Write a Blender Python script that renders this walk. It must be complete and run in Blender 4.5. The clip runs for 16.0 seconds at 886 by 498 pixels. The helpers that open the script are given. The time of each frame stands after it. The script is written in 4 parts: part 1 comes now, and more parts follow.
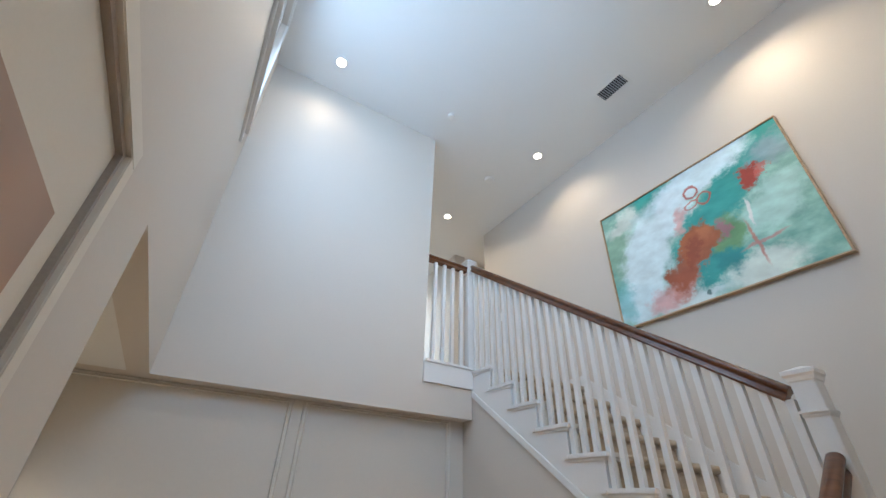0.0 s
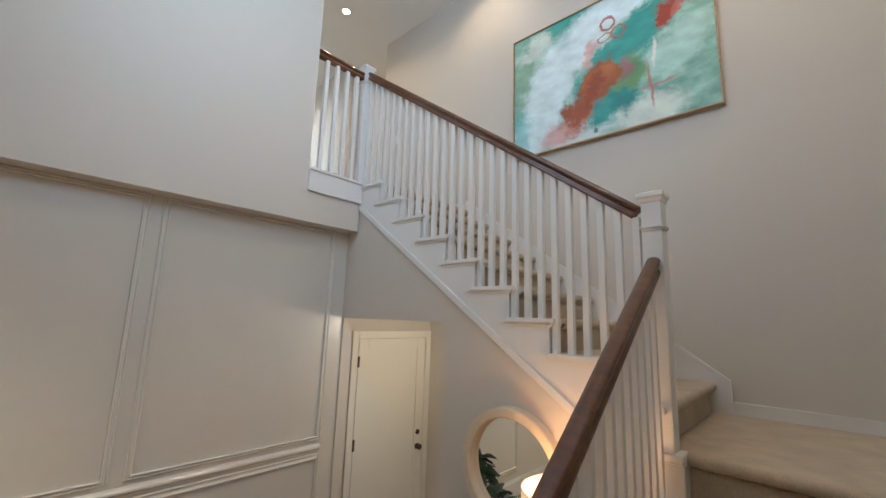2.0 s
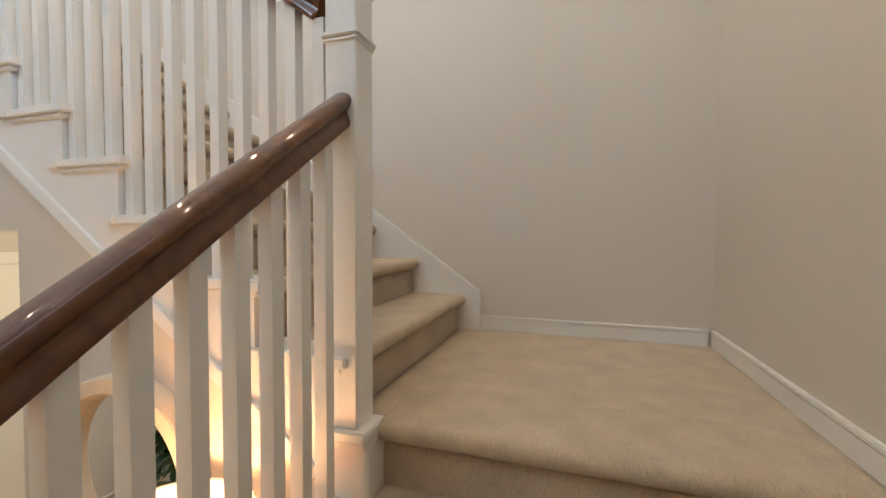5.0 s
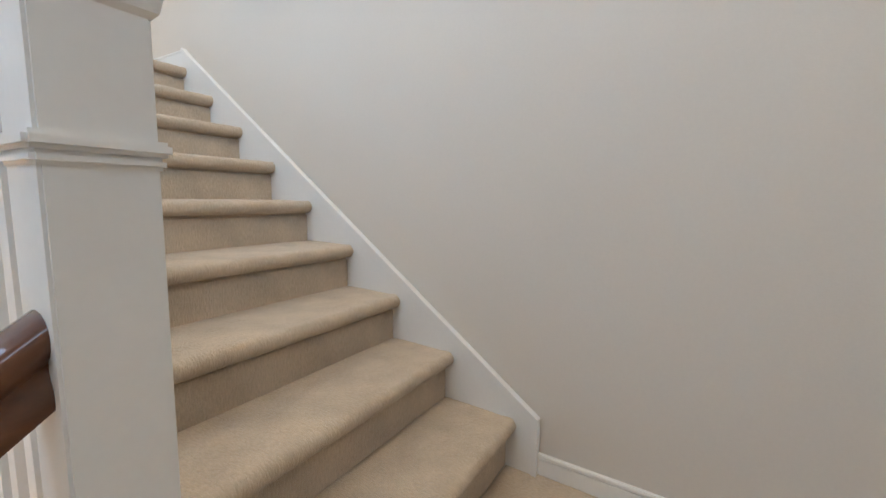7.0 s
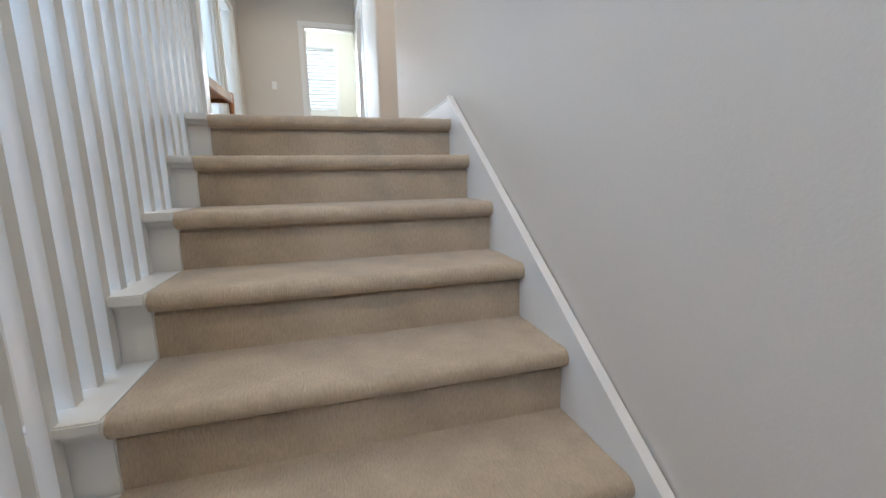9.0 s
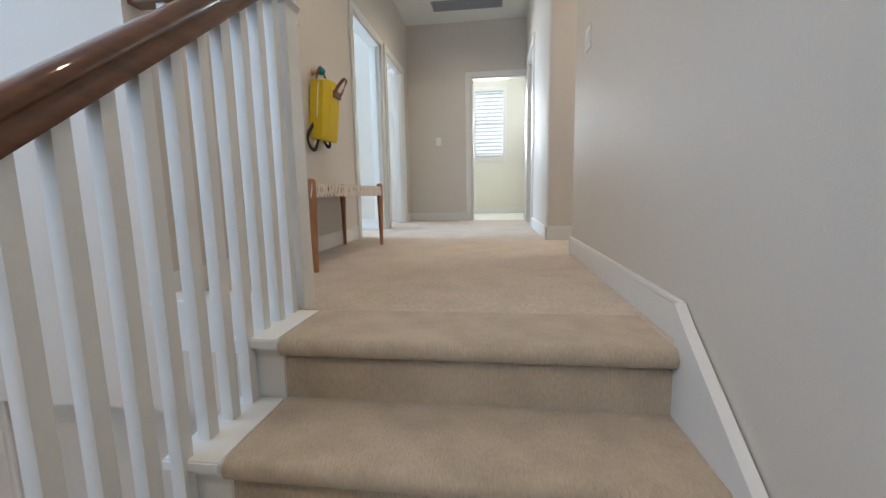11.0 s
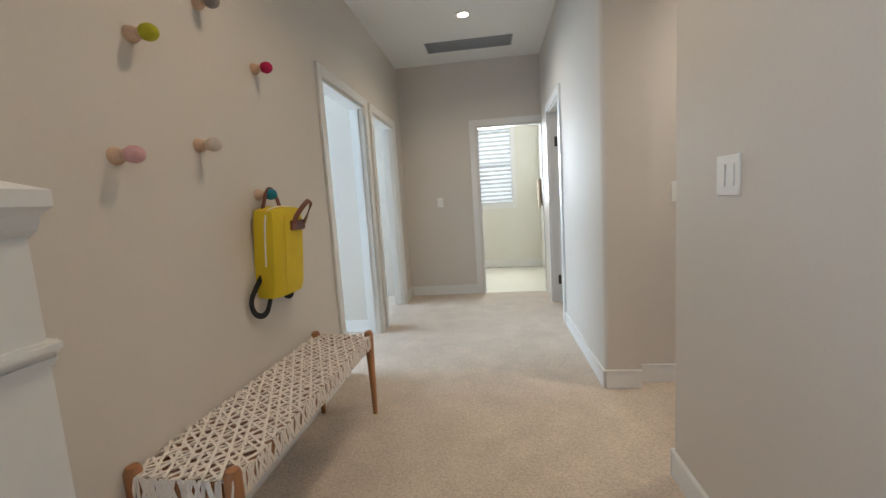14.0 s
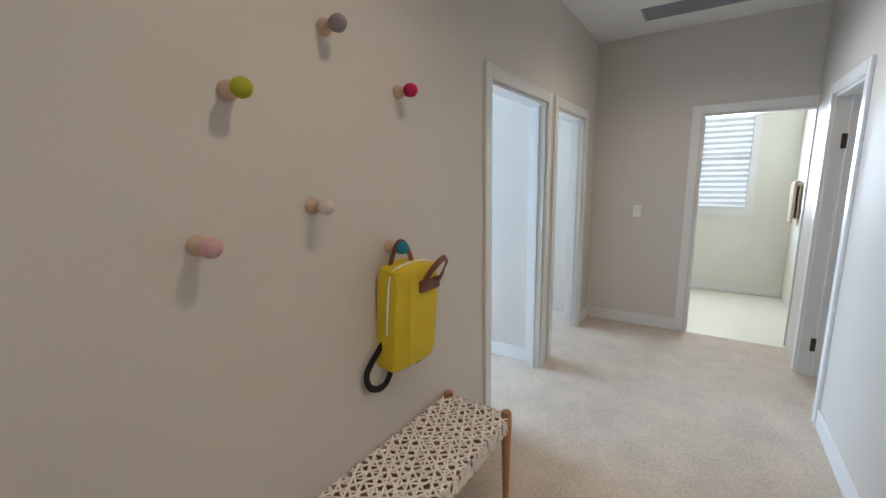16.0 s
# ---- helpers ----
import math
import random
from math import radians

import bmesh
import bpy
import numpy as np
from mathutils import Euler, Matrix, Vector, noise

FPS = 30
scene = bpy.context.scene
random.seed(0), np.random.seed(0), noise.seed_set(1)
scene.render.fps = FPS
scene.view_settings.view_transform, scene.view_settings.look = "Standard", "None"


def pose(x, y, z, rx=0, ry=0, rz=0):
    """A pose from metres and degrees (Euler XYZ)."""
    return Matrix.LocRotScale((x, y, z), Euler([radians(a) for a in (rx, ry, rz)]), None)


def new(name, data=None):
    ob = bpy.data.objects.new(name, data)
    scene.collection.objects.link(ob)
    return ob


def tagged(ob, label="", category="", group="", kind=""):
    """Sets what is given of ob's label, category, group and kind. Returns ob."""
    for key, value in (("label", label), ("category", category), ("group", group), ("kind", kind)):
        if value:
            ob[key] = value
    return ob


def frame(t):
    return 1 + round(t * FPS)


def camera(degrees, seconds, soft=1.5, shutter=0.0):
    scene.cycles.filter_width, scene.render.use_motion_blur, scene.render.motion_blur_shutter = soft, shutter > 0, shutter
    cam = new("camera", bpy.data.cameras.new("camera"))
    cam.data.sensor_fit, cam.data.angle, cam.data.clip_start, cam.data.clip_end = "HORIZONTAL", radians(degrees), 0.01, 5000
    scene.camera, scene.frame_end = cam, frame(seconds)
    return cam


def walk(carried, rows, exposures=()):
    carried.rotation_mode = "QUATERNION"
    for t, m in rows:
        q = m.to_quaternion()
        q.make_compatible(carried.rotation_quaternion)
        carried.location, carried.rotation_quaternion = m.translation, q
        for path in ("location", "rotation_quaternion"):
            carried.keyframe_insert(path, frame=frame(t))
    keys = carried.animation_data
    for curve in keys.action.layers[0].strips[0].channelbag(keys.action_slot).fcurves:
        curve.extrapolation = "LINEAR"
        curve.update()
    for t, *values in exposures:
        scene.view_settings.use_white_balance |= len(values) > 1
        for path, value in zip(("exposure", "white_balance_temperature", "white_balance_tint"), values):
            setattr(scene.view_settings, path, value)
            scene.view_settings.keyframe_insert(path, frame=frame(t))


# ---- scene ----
cam = camera(95.2, 16.0)
PATH = [
    (0.0, -3.453, 0.173, 0.655, 122.286, -1.647, -31.750),
    (0.5, -3.435, 0.195, 0.649, 120.285, -1.278, -36.879),
    (1.0, -3.402, 0.239, 0.626, 112.637, -2.316, -39.301),
    (1.5, -3.362, 0.293, 0.581, 105.382, -1.956, -43.036),
    (2.0, -3.317, 0.305, 0.555, 99.637, -1.855, -47.278),
    (2.5, -3.277, 0.331, 0.490, 94.989, -1.966, -52.146),
    (3.0, -3.258, 0.355, 0.416, 90.729, -1.737, -56.905),
    (3.5, -3.121, 0.323, 0.376, 86.786, -1.061, -61.785),
    (4.0, -2.823, 0.267, 0.381, 87.530, -0.809, -65.349),
    (4.5, -2.506, 0.270, 0.388, 87.929, -1.041, -69.577),
    (5.0, -2.154, 0.297, 0.505, 88.244, -0.183, -72.044),
    (5.2, -2.035, 0.274, 0.600, 86.832, -1.605, -71.298),
    (7.3, -1.248, 0.431, 1.042, 83.231, -0.581, -56.714),
    (7.5, -1.179, 0.510, 1.096, 83.529, -0.182, -55.861),
    (8.0, -1.001, 0.624, 1.262, 78.687, -1.019, -46.765),
    (8.5, -0.778, 0.762, 1.324, 79.914, -2.068, -30.222),
    (9.0, -0.636, 1.020, 1.421, 80.034, 1.083, -15.772),
    (9.5, -0.548, 1.304, 1.606, 79.134, -0.589, -9.412),
    (10.0, -0.442, 1.549, 1.749, 81.324, 1.860, 0.885),
    (10.2, -0.442, 1.636, 1.818, 80.598, 1.952, 3.942),
    (12.3, -0.591, 2.384, 2.489, 85.404, 0.509, 8.379),
    (12.5, -0.590, 2.437, 2.522, 84.828, 1.099, 6.741),
    (13.0, -0.586, 2.648, 2.625, 84.908, 0.488, 4.861),
    (13.5, -0.652, 2.828, 2.739, 83.951, 2.507, 6.686),
    (14.0, -0.691, 3.027, 2.892, 83.184, 3.702, 6.791),
    (14.5, -0.681, 3.249, 3.015, 83.775, 4.460, 10.825),
    (15.0, -0.722, 3.413, 3.100, 84.354, 4.353, 17.608),
    (15.5, -0.754, 3.582, 3.201, 80.991, 2.138, 24.331),
    (16.0, -0.727, 3.613, 3.235, 79.873, 0.937, 33.185),
]
EXPOSURES = [(0.0, -0.32, 5950, 7), (0.5, -0.40, 6250, 8), (1.0, -0.44, 6450, 8), (1.5, -0.48, 6400, 7), (2.0, -0.42, 6350, 7), (2.5, -0.24, 6400, 7), (3.0, -0.10, 6750, 8), (3.5, 0.04, 7300, 8), (5.0, 0.12, 6950, 8), (7.3, 0.34, 5900, 6),
             (8.0, 0.12, 5750, 6), (9.0, -0.14, 5800, 7), (10.0, -0.30, 5800, 8), (12.5, -0.70, 6400, 8), (14.0, -0.68, 6200, 8), (15.0, -0.70, 6000, 8), (16.0, -0.72, 5800, 8)]
walk(cam, [(t, pose(*p)) for t, *p in PATH], EXPOSURES)

# world: bright overcast sky
world = bpy.data.worlds.new("sky")
scene.world = world
world.use_nodes = True
wn = world.node_tree.nodes
sky = wn.new("ShaderNodeTexSky")
sky.sky_type = "NISHITA"
sky.sun_disc = False
sky.sun_elevation, sky.sun_rotation = radians(50), radians(200)
world.node_tree.links.new(sky.outputs[0], wn["Background"].inputs[0])
wn["Background"].inputs[1].default_value = 0.12

R, T = 0.19, 0.2677          # riser and going of the stairs
ZH, ZL, ZP, ZF = 1.71, 0.0, -1.14, -1.71   # upper hall, turning landing, lower platform, foyer floor
ZC = 4.50                    # ceiling
Y0 = 3.0                     # nosing of the upper hall
XS = -1.235                  # outer face of the upper flight's string
XW = -3.685                  # wall beside the start of the walk
YS = -0.322                  # wall behind the lower flight
YB = 3.298                   # face of the upper wall over the foyer
YW = 3.46                    # panelled wall
XP = -1.76                  # wall with the pegs
YE = 8.03                    # end of the hall


def lamp(name, kind, energy, color, m, **kw):
    data = bpy.data.lights.new(name, kind)
    data.energy, data.color = energy, color
    ob = new(name, data)
    ob.matrix_world = m
    if "size" in kw:
        data.shape, data.size, data.size_y = "RECTANGLE", kw["size"][0], kw["size"][1]
    if "radius" in kw:
        data.shadow_soft_size = kw["radius"]
    if "spread" in kw:
        data.spread = radians(kw["spread"])
    if "cone" in kw:
        data.spot_size, data.spot_blend = radians(kw["cone"]), 1.0
    return ob


WARM = (1.0, 0.78, 0.54)
DAY = (0.48, 0.70, 1.0)
DOWNLIGHTS = [(-0.79, 4.55), (-0.52, 2.80), (-3.12, 2.92), (-0.53, 0.53), (-0.86, 6.80), (-1.80, 0.55), (-3.05, 0.55)]
for (lx, ly), watts in zip(DOWNLIGHTS, (58, 46, 20, 78, 60, 52, 36)):
    lamp("downlight_glow", "SPOT", watts, WARM, pose(lx, ly, ZC - 0.03), radius=0.028, cone=150)
# daylight through the high west window, the side rooms and the bathroom window
lamp("west_window_sky", "AREA", 36, DAY, pose(XW - 0.08, 1.85, 3.58, 0, -80, 0), size=(1.1, 1.6))
# added from behind the start to put cool light on the upper wall
lamp("unseen_south_sky", "AREA", 27, DAY, pose(-2.55, YS - 0.10, 3.15, 88, 0, 0), size=(1.6, 1.6), spread=130)
lamp("side_room_sky", "AREA", 195, (0.60, 0.79, 1.0), pose(-4.5, 5.85, 3.2, 0, -90, 0), size=(1.6, 1.6))
lamp("second_room_sky", "AREA", 130, (0.62, 0.80, 1.0), pose(-4.5, 7.4, 3.2, 0, -90, 0), size=(1.4, 1.2))
# warm fill added in the unseen east room, no daylight source there
lamp("east_room_fill", "AREA", 7, (1.0, 0.86, 0.68), pose(1.5, 7.2, 3.2, 0, 90, 0), size=(1.4, 1.2))
lamp("bathroom_sky", "AREA", 60, (0.90, 0.96, 1.0), pose(-0.60, 9.80, 3.38, 90, 0, 180), size=(0.5, 1.15))
# fill added inside the bathroom, without a fitting
lamp("bathroom_fill", "POINT", 7, (1.0, 0.95, 0.82), pose(-1.0, 9.0, 4.3), radius=0.1)
# unseen fill added to brighten the side passage wall
lamp("passage_fill", "SPOT", 140, (1.0, 0.88, 0.74), pose(1.0, 5.1, ZC - 0.03), radius=0.05, cone=130)
lamp("table_lamp_bulb", "POINT", 19, (1.0, 0.64, 0.36), pose(-1.46, 1.22, -0.37), radius=0.05)
# hidden fill added under the alcove ceiling to brighten the door
lamp("alcove_fill", "POINT", 15, (1.0, 0.89, 0.74), pose(-0.60, 2.50, 0.43), radius=0.06)
# warm fill added out of view to lift the lower foyer
lamp("foyer_fill", "SPOT", 190, (1.0, 0.86, 0.68), pose(-4.4, 2.4, 1.27), radius=0.05, cone=140)


# ---- materials ----
def mat(name, color, rough=0.5, metal=0.0, vary=0.06, scale=6.0, fine=220.0, bump=0.0, bump_scale=300.0, coat=0.0, spec=None):
    m = bpy.data.materials.new(name)
    m.use_nodes = True
    n, l = m.node_tree.nodes, m.node_tree.links
    b = n["Principled BSDF"]
    co = n.new("ShaderNodeTexCoord")
    big, small = n.new("ShaderNodeTexNoise"), n.new("ShaderNodeTexNoise")
    big.inputs["Scale"].default_value, small.inputs["Scale"].default_value = scale, fine
    big.inputs["Detail"].default_value = 4
    l.new(co.outputs["Object"], big.inputs["Vector"])
    l.new(co.outputs["Object"], small.inputs["Vector"])
    add = n.new("ShaderNodeMath")
    add.operation = "ADD"
    l.new(big.outputs["Fac"], add.inputs[0])
    l.new(small.outputs["Fac"], add.inputs[1])
    ramp = n.new("ShaderNodeMapRange")
    ramp.inputs["From Min"].default_value, ramp.inputs["From Max"].default_value = 0.6, 1.4
    ramp.inputs["To Min"].default_value, ramp.inputs["To Max"].default_value = 1 - vary, 1 + vary
    l.new(add.outputs[0], ramp.inputs["Value"])
    mul = n.new("ShaderNodeVectorMath")
    mul.operation = "SCALE"
    mul.inputs[0].default_value = color
    l.new(ramp.outputs[0], mul.inputs["Scale"])
    l.new(mul.outputs[0], b.inputs["Base Color"])
    b.inputs["Roughness"].default_value, b.inputs["Metallic"].default_value = rough, metal
    b.inputs["Coat Weight"].default_value = coat
    b.inputs["Coat Roughness"].default_value = 0.08
    if spec is not None:
        b.inputs["Specular IOR Level"].default_value = spec
    if bump:
        bt, bn = n.new("ShaderNodeTexNoise"), n.new("ShaderNodeBump")
        bt.inputs["Scale"].default_value = bump_scale
        bt.inputs["Detail"].default_value = 3
        bn.inputs["Strength"].default_value, bn.inputs["Distance"].default_value = bump, 0.004
        l.new(co.outputs["Object"], bt.inputs["Vector"])
        l.new(bt.outputs["Fac"], bn.inputs["Height"])
        l.new(bn.outputs[0], b.inputs["Normal"])
    return m


def wood(name, dark, light, axis=0, rough=0.3, coat=0.0, scale=18.0, random_tint=0.0):
    m = mat(name, (1, 1, 1), rough, coat=coat)
    n, l = m.node_tree.nodes, m.node_tree.links
    b = n["Principled BSDF"]
    co = n.new("ShaderNodeTexCoord")
    mp = n.new("ShaderNodeMapping")
    s = [scale, scale, scale]
    s[axis] = scale * 0.07
    mp.inputs["Scale"].default_value = s
    t = n.new("ShaderNodeTexNoise")
    t.inputs["Scale"].default_value, t.inputs["Detail"].default_value, t.inputs["Distortion"].default_value = 1.6, 7, 0.6
    r = n.new("ShaderNodeValToRGB")
    r.color_ramp.elements[0].position, r.color_ramp.elements[1].position = 0.32, 0.7
    r.color_ramp.elements[0].color, r.color_ramp.elements[1].color = (*dark, 1), (*light, 1)
    l.new(co.outputs["Object"], mp.inputs[0])
    l.new(mp.outputs[0], t.inputs["Vector"])
    l.new(t.outputs["Fac"], r.inputs[0])
    out = r.outputs[0]
    if random_tint:
        inf, mr, sc = n.new("ShaderNodeObjectInfo"), n.new("ShaderNodeMapRange"), n.new("ShaderNodeVectorMath")
        mr.inputs["To Min"].default_value, mr.inputs["To Max"].default_value = 1 - random_tint, 1 + random_tint
        sc.operation = "SCALE"
        l.new(inf.outputs["Random"], mr.inputs["Value"])
        l.new(out, sc.inputs[0])
        l.new(mr.outputs[0], sc.inputs["Scale"])
        out = sc.outputs[0]
    l.new(out, b.inputs["Base Color"])
    bn = n.new("ShaderNodeBump")
    bn.inputs["Strength"].default_value, bn.inputs["Distance"].default_value = 0.15, 0.002
    l.new(t.outputs["Fac"], bn.inputs["Height"])
    l.new(bn.outputs[0], b.inputs["Normal"])
    return m


def carpet_mat(name, color, patch=8.0, deep=0.10, clump=0.10, grain=(210, 60, 55)):
    m = mat(name, color, 0.95, vary=0.10, scale=5.0, fine=420.0, spec=0.1)
    n, l = m.node_tree.nodes, m.node_tree.links
    b = n["Principled BSDF"]
    b.inputs["Sheen Weight"].default_value = 0.25
    b.inputs["Sheen Roughness"].default_value = 0.6
    co = n.new("ShaderNodeTexCoord")
    hs = []
    for sc, st in (((330, 330, 330), 1.0), (grain, 0.7), ((patch, patch, patch), 0.35)):
        mp, t = n.new("ShaderNodeMapping"), n.new("ShaderNodeTexNoise")
        mp.inputs["Scale"].default_value = sc
        t.inputs["Scale"].default_value, t.inputs["Detail"].default_value = 1.0, 3
        l.new(co.outputs["Object"], mp.inputs[0])
        l.new(mp.outputs[0], t.inputs["Vector"])
        hs.append((t, st))
    normal = None
    for (t, st), dist in zip(hs, (0.003, 0.006, 0.006)):
        bn = n.new("ShaderNodeBump")
        bn.inputs["Strength"].default_value, bn.inputs["Distance"].default_value = st, dist
        l.new(t.outputs["Fac"], bn.inputs["Height"])
        if normal:
            l.new(normal, bn.inputs["Normal"])
        normal = bn.outputs[0]
    l.new(normal, b.inputs["Normal"])
    st_ = n.new("ShaderNodeMapRange")
    st_.inputs["From Min"].default_value, st_.inputs["From Max"].default_value = 0.3, 0.7
    st_.inputs["To Min"].default_value, st_.inputs["To Max"].default_value = 1 - clump, 1 + clump * 0.9
    l.new(hs[1][0].outputs["Fac"], st_.inputs["Value"])
    s2 = n.new("ShaderNodeVectorMath")
    s2.operation = "SCALE"
    l.new(b.inputs["Base Color"].links[0].from_socket, s2.inputs[0])
    l.new(st_.outputs[0], s2.inputs["Scale"])
    l.new(s2.outputs[0], b.inputs["Base Color"])
    # footprints and vacuum marks: soft patches of pile lying the other way
    pr = n.new("ShaderNodeMapRange")
    pr.inputs["From Min"].default_value, pr.inputs["From Max"].default_value = 0.35, 0.65
    pr.inputs["To Min"].default_value, pr.inputs["To Max"].default_value = 1 - deep, 1 + deep
    l.new(hs[2][0].outputs["Fac"], pr.inputs["Value"])
    sc = n.new("ShaderNodeVectorMath")
    sc.operation = "SCALE"
    src = b.inputs["Base Color"].links[0].from_socket
    l.new(src, sc.inputs[0])
    l.new(pr.outputs[0], sc.inputs["Scale"])
    l.new(sc.outputs[0], b.inputs["Base Color"])
    return m


def glow(name, color, strength):
    m = bpy.data.materials.new(name)
    m.use_nodes = True
    b = m.node_tree.nodes["Principled BSDF"]
    b.inputs["Base Color"].default_value = (*color, 1)
    b.inputs["Emission Color"].default_value = (*color, 1)
    b.inputs["Emission Strength"].default_value = strength
    return m


WALL = mat("greige wall paint", (0.62, 0.57, 0.51), 0.55, vary=0.02, scale=1.2, fine=90, bump=0.10, bump_scale=160)
# panel paint lightened so the mouldings' gloss highlights sit in the colour
MOULD = mat("satin panel paint lightened for highlights", (0.70, 0.67, 0.62), 0.18, vary=0.02, scale=3, fine=80)
GLOSSWALL = mat("satin panel paint", (0.61, 0.58, 0.53), 0.28, vary=0.02, scale=1.5, fine=60, bump=0.03, bump_scale=90)
CEIL = mat("matt ceiling paint", (0.78, 0.78, 0.76), 0.8, vary=0.015, scale=1.5, fine=120, bump=0.08, bump_scale=220)
TRIM = mat("white trim paint", (0.75, 0.74, 0.72), 0.3, vary=0.02, scale=3, fine=80, bump=0.03, bump_scale=120)
DOORPAINT = mat("cream door paint", (0.80, 0.77, 0.70), 0.35, vary=0.02, scale=3, fine=80)
CARPET = carpet_mat("beige cut-pile carpet", (0.500, 0.402, 0.293))
# the stair carpet again; the hall's brighter light is mixed into its colour
HALLCARPET = carpet_mat("beige cut-pile carpet with hall light in its colour", (0.550, 0.455, 0.360), 6.0, 0.06, 0.17, (80, 80, 80))
RAILWOOD = wood("dark stained handrail wood", (0.072, 0.021, 0.006), (0.130, 0.042, 0.012), 1, 0.42, coat=1.0)
RAILWOOD.node_tree.nodes["Principled BSDF"].inputs["Specular IOR Level"].default_value = 0.15
RAILWOOD.node_tree.nodes["Principled BSDF"].inputs["Coat Roughness"].default_value = 0.04
OAK = wood("pale oak boards", (0.36, 0.27, 0.185), (0.52, 0.42, 0.31), 1, 0.4, scale=10, random_tint=0.15)
TEAK = wood("oiled teak", (0.25, 0.105, 0.045), (0.43, 0.20, 0.085), 2, 0.38)
WALNUT = wood("walnut table wood", (0.11, 0.045, 0.022), (0.22, 0.10, 0.05), 1, 0.35)
FRAMEWOOD = wood("light oak frame", (0.38, 0.25, 0.14), (0.56, 0.40, 0.24), 1, 0.45)
BRONZE = mat("dark bronze hardware", (0.10, 0.08, 0.065), 0.3, 1.0)
NICKEL = mat("brushed nickel", (0.55, 0.52, 0.48), 0.28, 1.0)
BLACK = mat("black door gap shade", (0.015, 0.014, 0.014), 0.6)
PLASTIC = mat("white switch plastic", (0.82, 0.81, 0.78), 0.3, vary=0.01)
GRILLE = mat("grey vent metal", (0.30, 0.32, 0.35), 0.5, vary=0.05)
DUCTSHADE = mat("duct shade black", (0.03, 0.03, 0.035), 0.8)
LEATHER = mat("woven cream leather", (0.82, 0.74, 0.67), 0.55, vary=0.10, scale=14, bump=0.2, bump_scale=260)
YELLOW = mat("yellow canvas", (0.70, 0.51, 0.015), 0.7, vary=0.10, scale=9, bump=0.35, bump_scale=700)
BROWNLEATHER = mat("brown leather strap", (0.16, 0.05, 0.028), 0.45, vary=0.15, scale=30, bump=0.15)
WEBBING = mat("black webbing", (0.007, 0.007, 0.008), 0.8, bump=0.3, bump_scale=900)
ZIP = mat("white zip tape", (0.80, 0.80, 0.80), 0.5)
LEAF = mat("dark green leaf", (0.012, 0.036, 0.010), 0.25, vary=0.35, scale=16)
POT = mat("dark ceramic pot", (0.07, 0.065, 0.06), 0.4)
SHADE = glow("lit linen lampshade", (1.0, 0.66, 0.38), 0.85)
BULB = glow("lit downlight lens", (1.0, 0.86, 0.66), 14.0)
SKYGLOW = glow("bright overcast outside", (0.80, 0.90, 1.0), 1.7)
MIRROR = mat("mirror silver", (0.86, 0.88, 0.88), 0.02, 1.0, vary=0.0)
TILE = mat("cream floor tile", (0.72, 0.68, 0.58), 0.3, vary=0.05, scale=4)
BATHWALL = mat("pale cream wall paint", (0.72, 0.70, 0.63), 0.6, vary=0.02)
TOWEL = mat("tan towel", (0.40, 0.32, 0.24), 0.95, vary=0.2, scale=40, bump=0.6, bump_scale=400)
RED = mat("red book cover", (0.34, 0.045, 0.04), 0.5, vary=0.1, scale=12)
MATBOARD = mat("cream mat board", (0.74, 0.70, 0.63), 0.7, vary=0.02)
PICFRAME = mat("grey brown picture lip", (0.36, 0.32, 0.28), 0.5, 0.0, vary=0.1)


# ---- building helpers ----
def bx(bm, x0, x1, y0, y1, z0, z1):
    """A box added to bm."""
    v = [bm.verts.new((x, y, z)) for z in (z0, z1) for x, y in ((x0, y0), (x1, y0), (x1, y1), (x0, y1))]
    for f in ((3, 2, 1, 0), (4, 5, 6, 7), (0, 1, 5, 4), (1, 2, 6, 5), (2, 3, 7, 6), (3, 0, 4, 7)):
        bm.faces.new([v[i] for i in f])
    return v


def prism(bm, pts, axis, a, b):
    """A flat outline swept along an axis from a to b. Outline (u, w): y z for x, x z for y, x y for z."""
    def at(p, c):
        return {"x": (c, p[0], p[1]), "y": (p[0], c, p[1]), "z": (p[0], p[1], c)}[axis]
    lo = [bm.verts.new(at(p, a)) for p in pts]
    hi = [bm.verts.new(at(p, b)) for p in pts]
    n = len(pts)
    for i in range(n):
        bm.faces.new((lo[i], lo[(i + 1) % n], hi[(i + 1) % n], hi[i]))
    bm.faces.new(lo[::-1])
    bm.faces.new(hi)


def lathe(bm, prof, n=20, m=None):
    """A profile (radius, height) turned about z, capped, then moved by m."""
    rings = []
    for r_, z in prof:
        rings.append([bm.verts.new((r_ * math.cos(2 * math.pi * i / n), r_ * math.sin(2 * math.pi * i / n), z)) for i in range(n)])
    for a, b in zip(rings, rings[1:]):
        for i in range(n):
            bm.faces.new((a[i], a[(i + 1) % n], b[(i + 1) % n], b[i]))
    bm.faces.new(rings[0][::-1])
    bm.faces.new(rings[-1])
    vs = [v for r_ in rings for v in r_]
    if m is not None:
        bmesh.ops.transform(bm, matrix=m, verts=vs)
    return vs


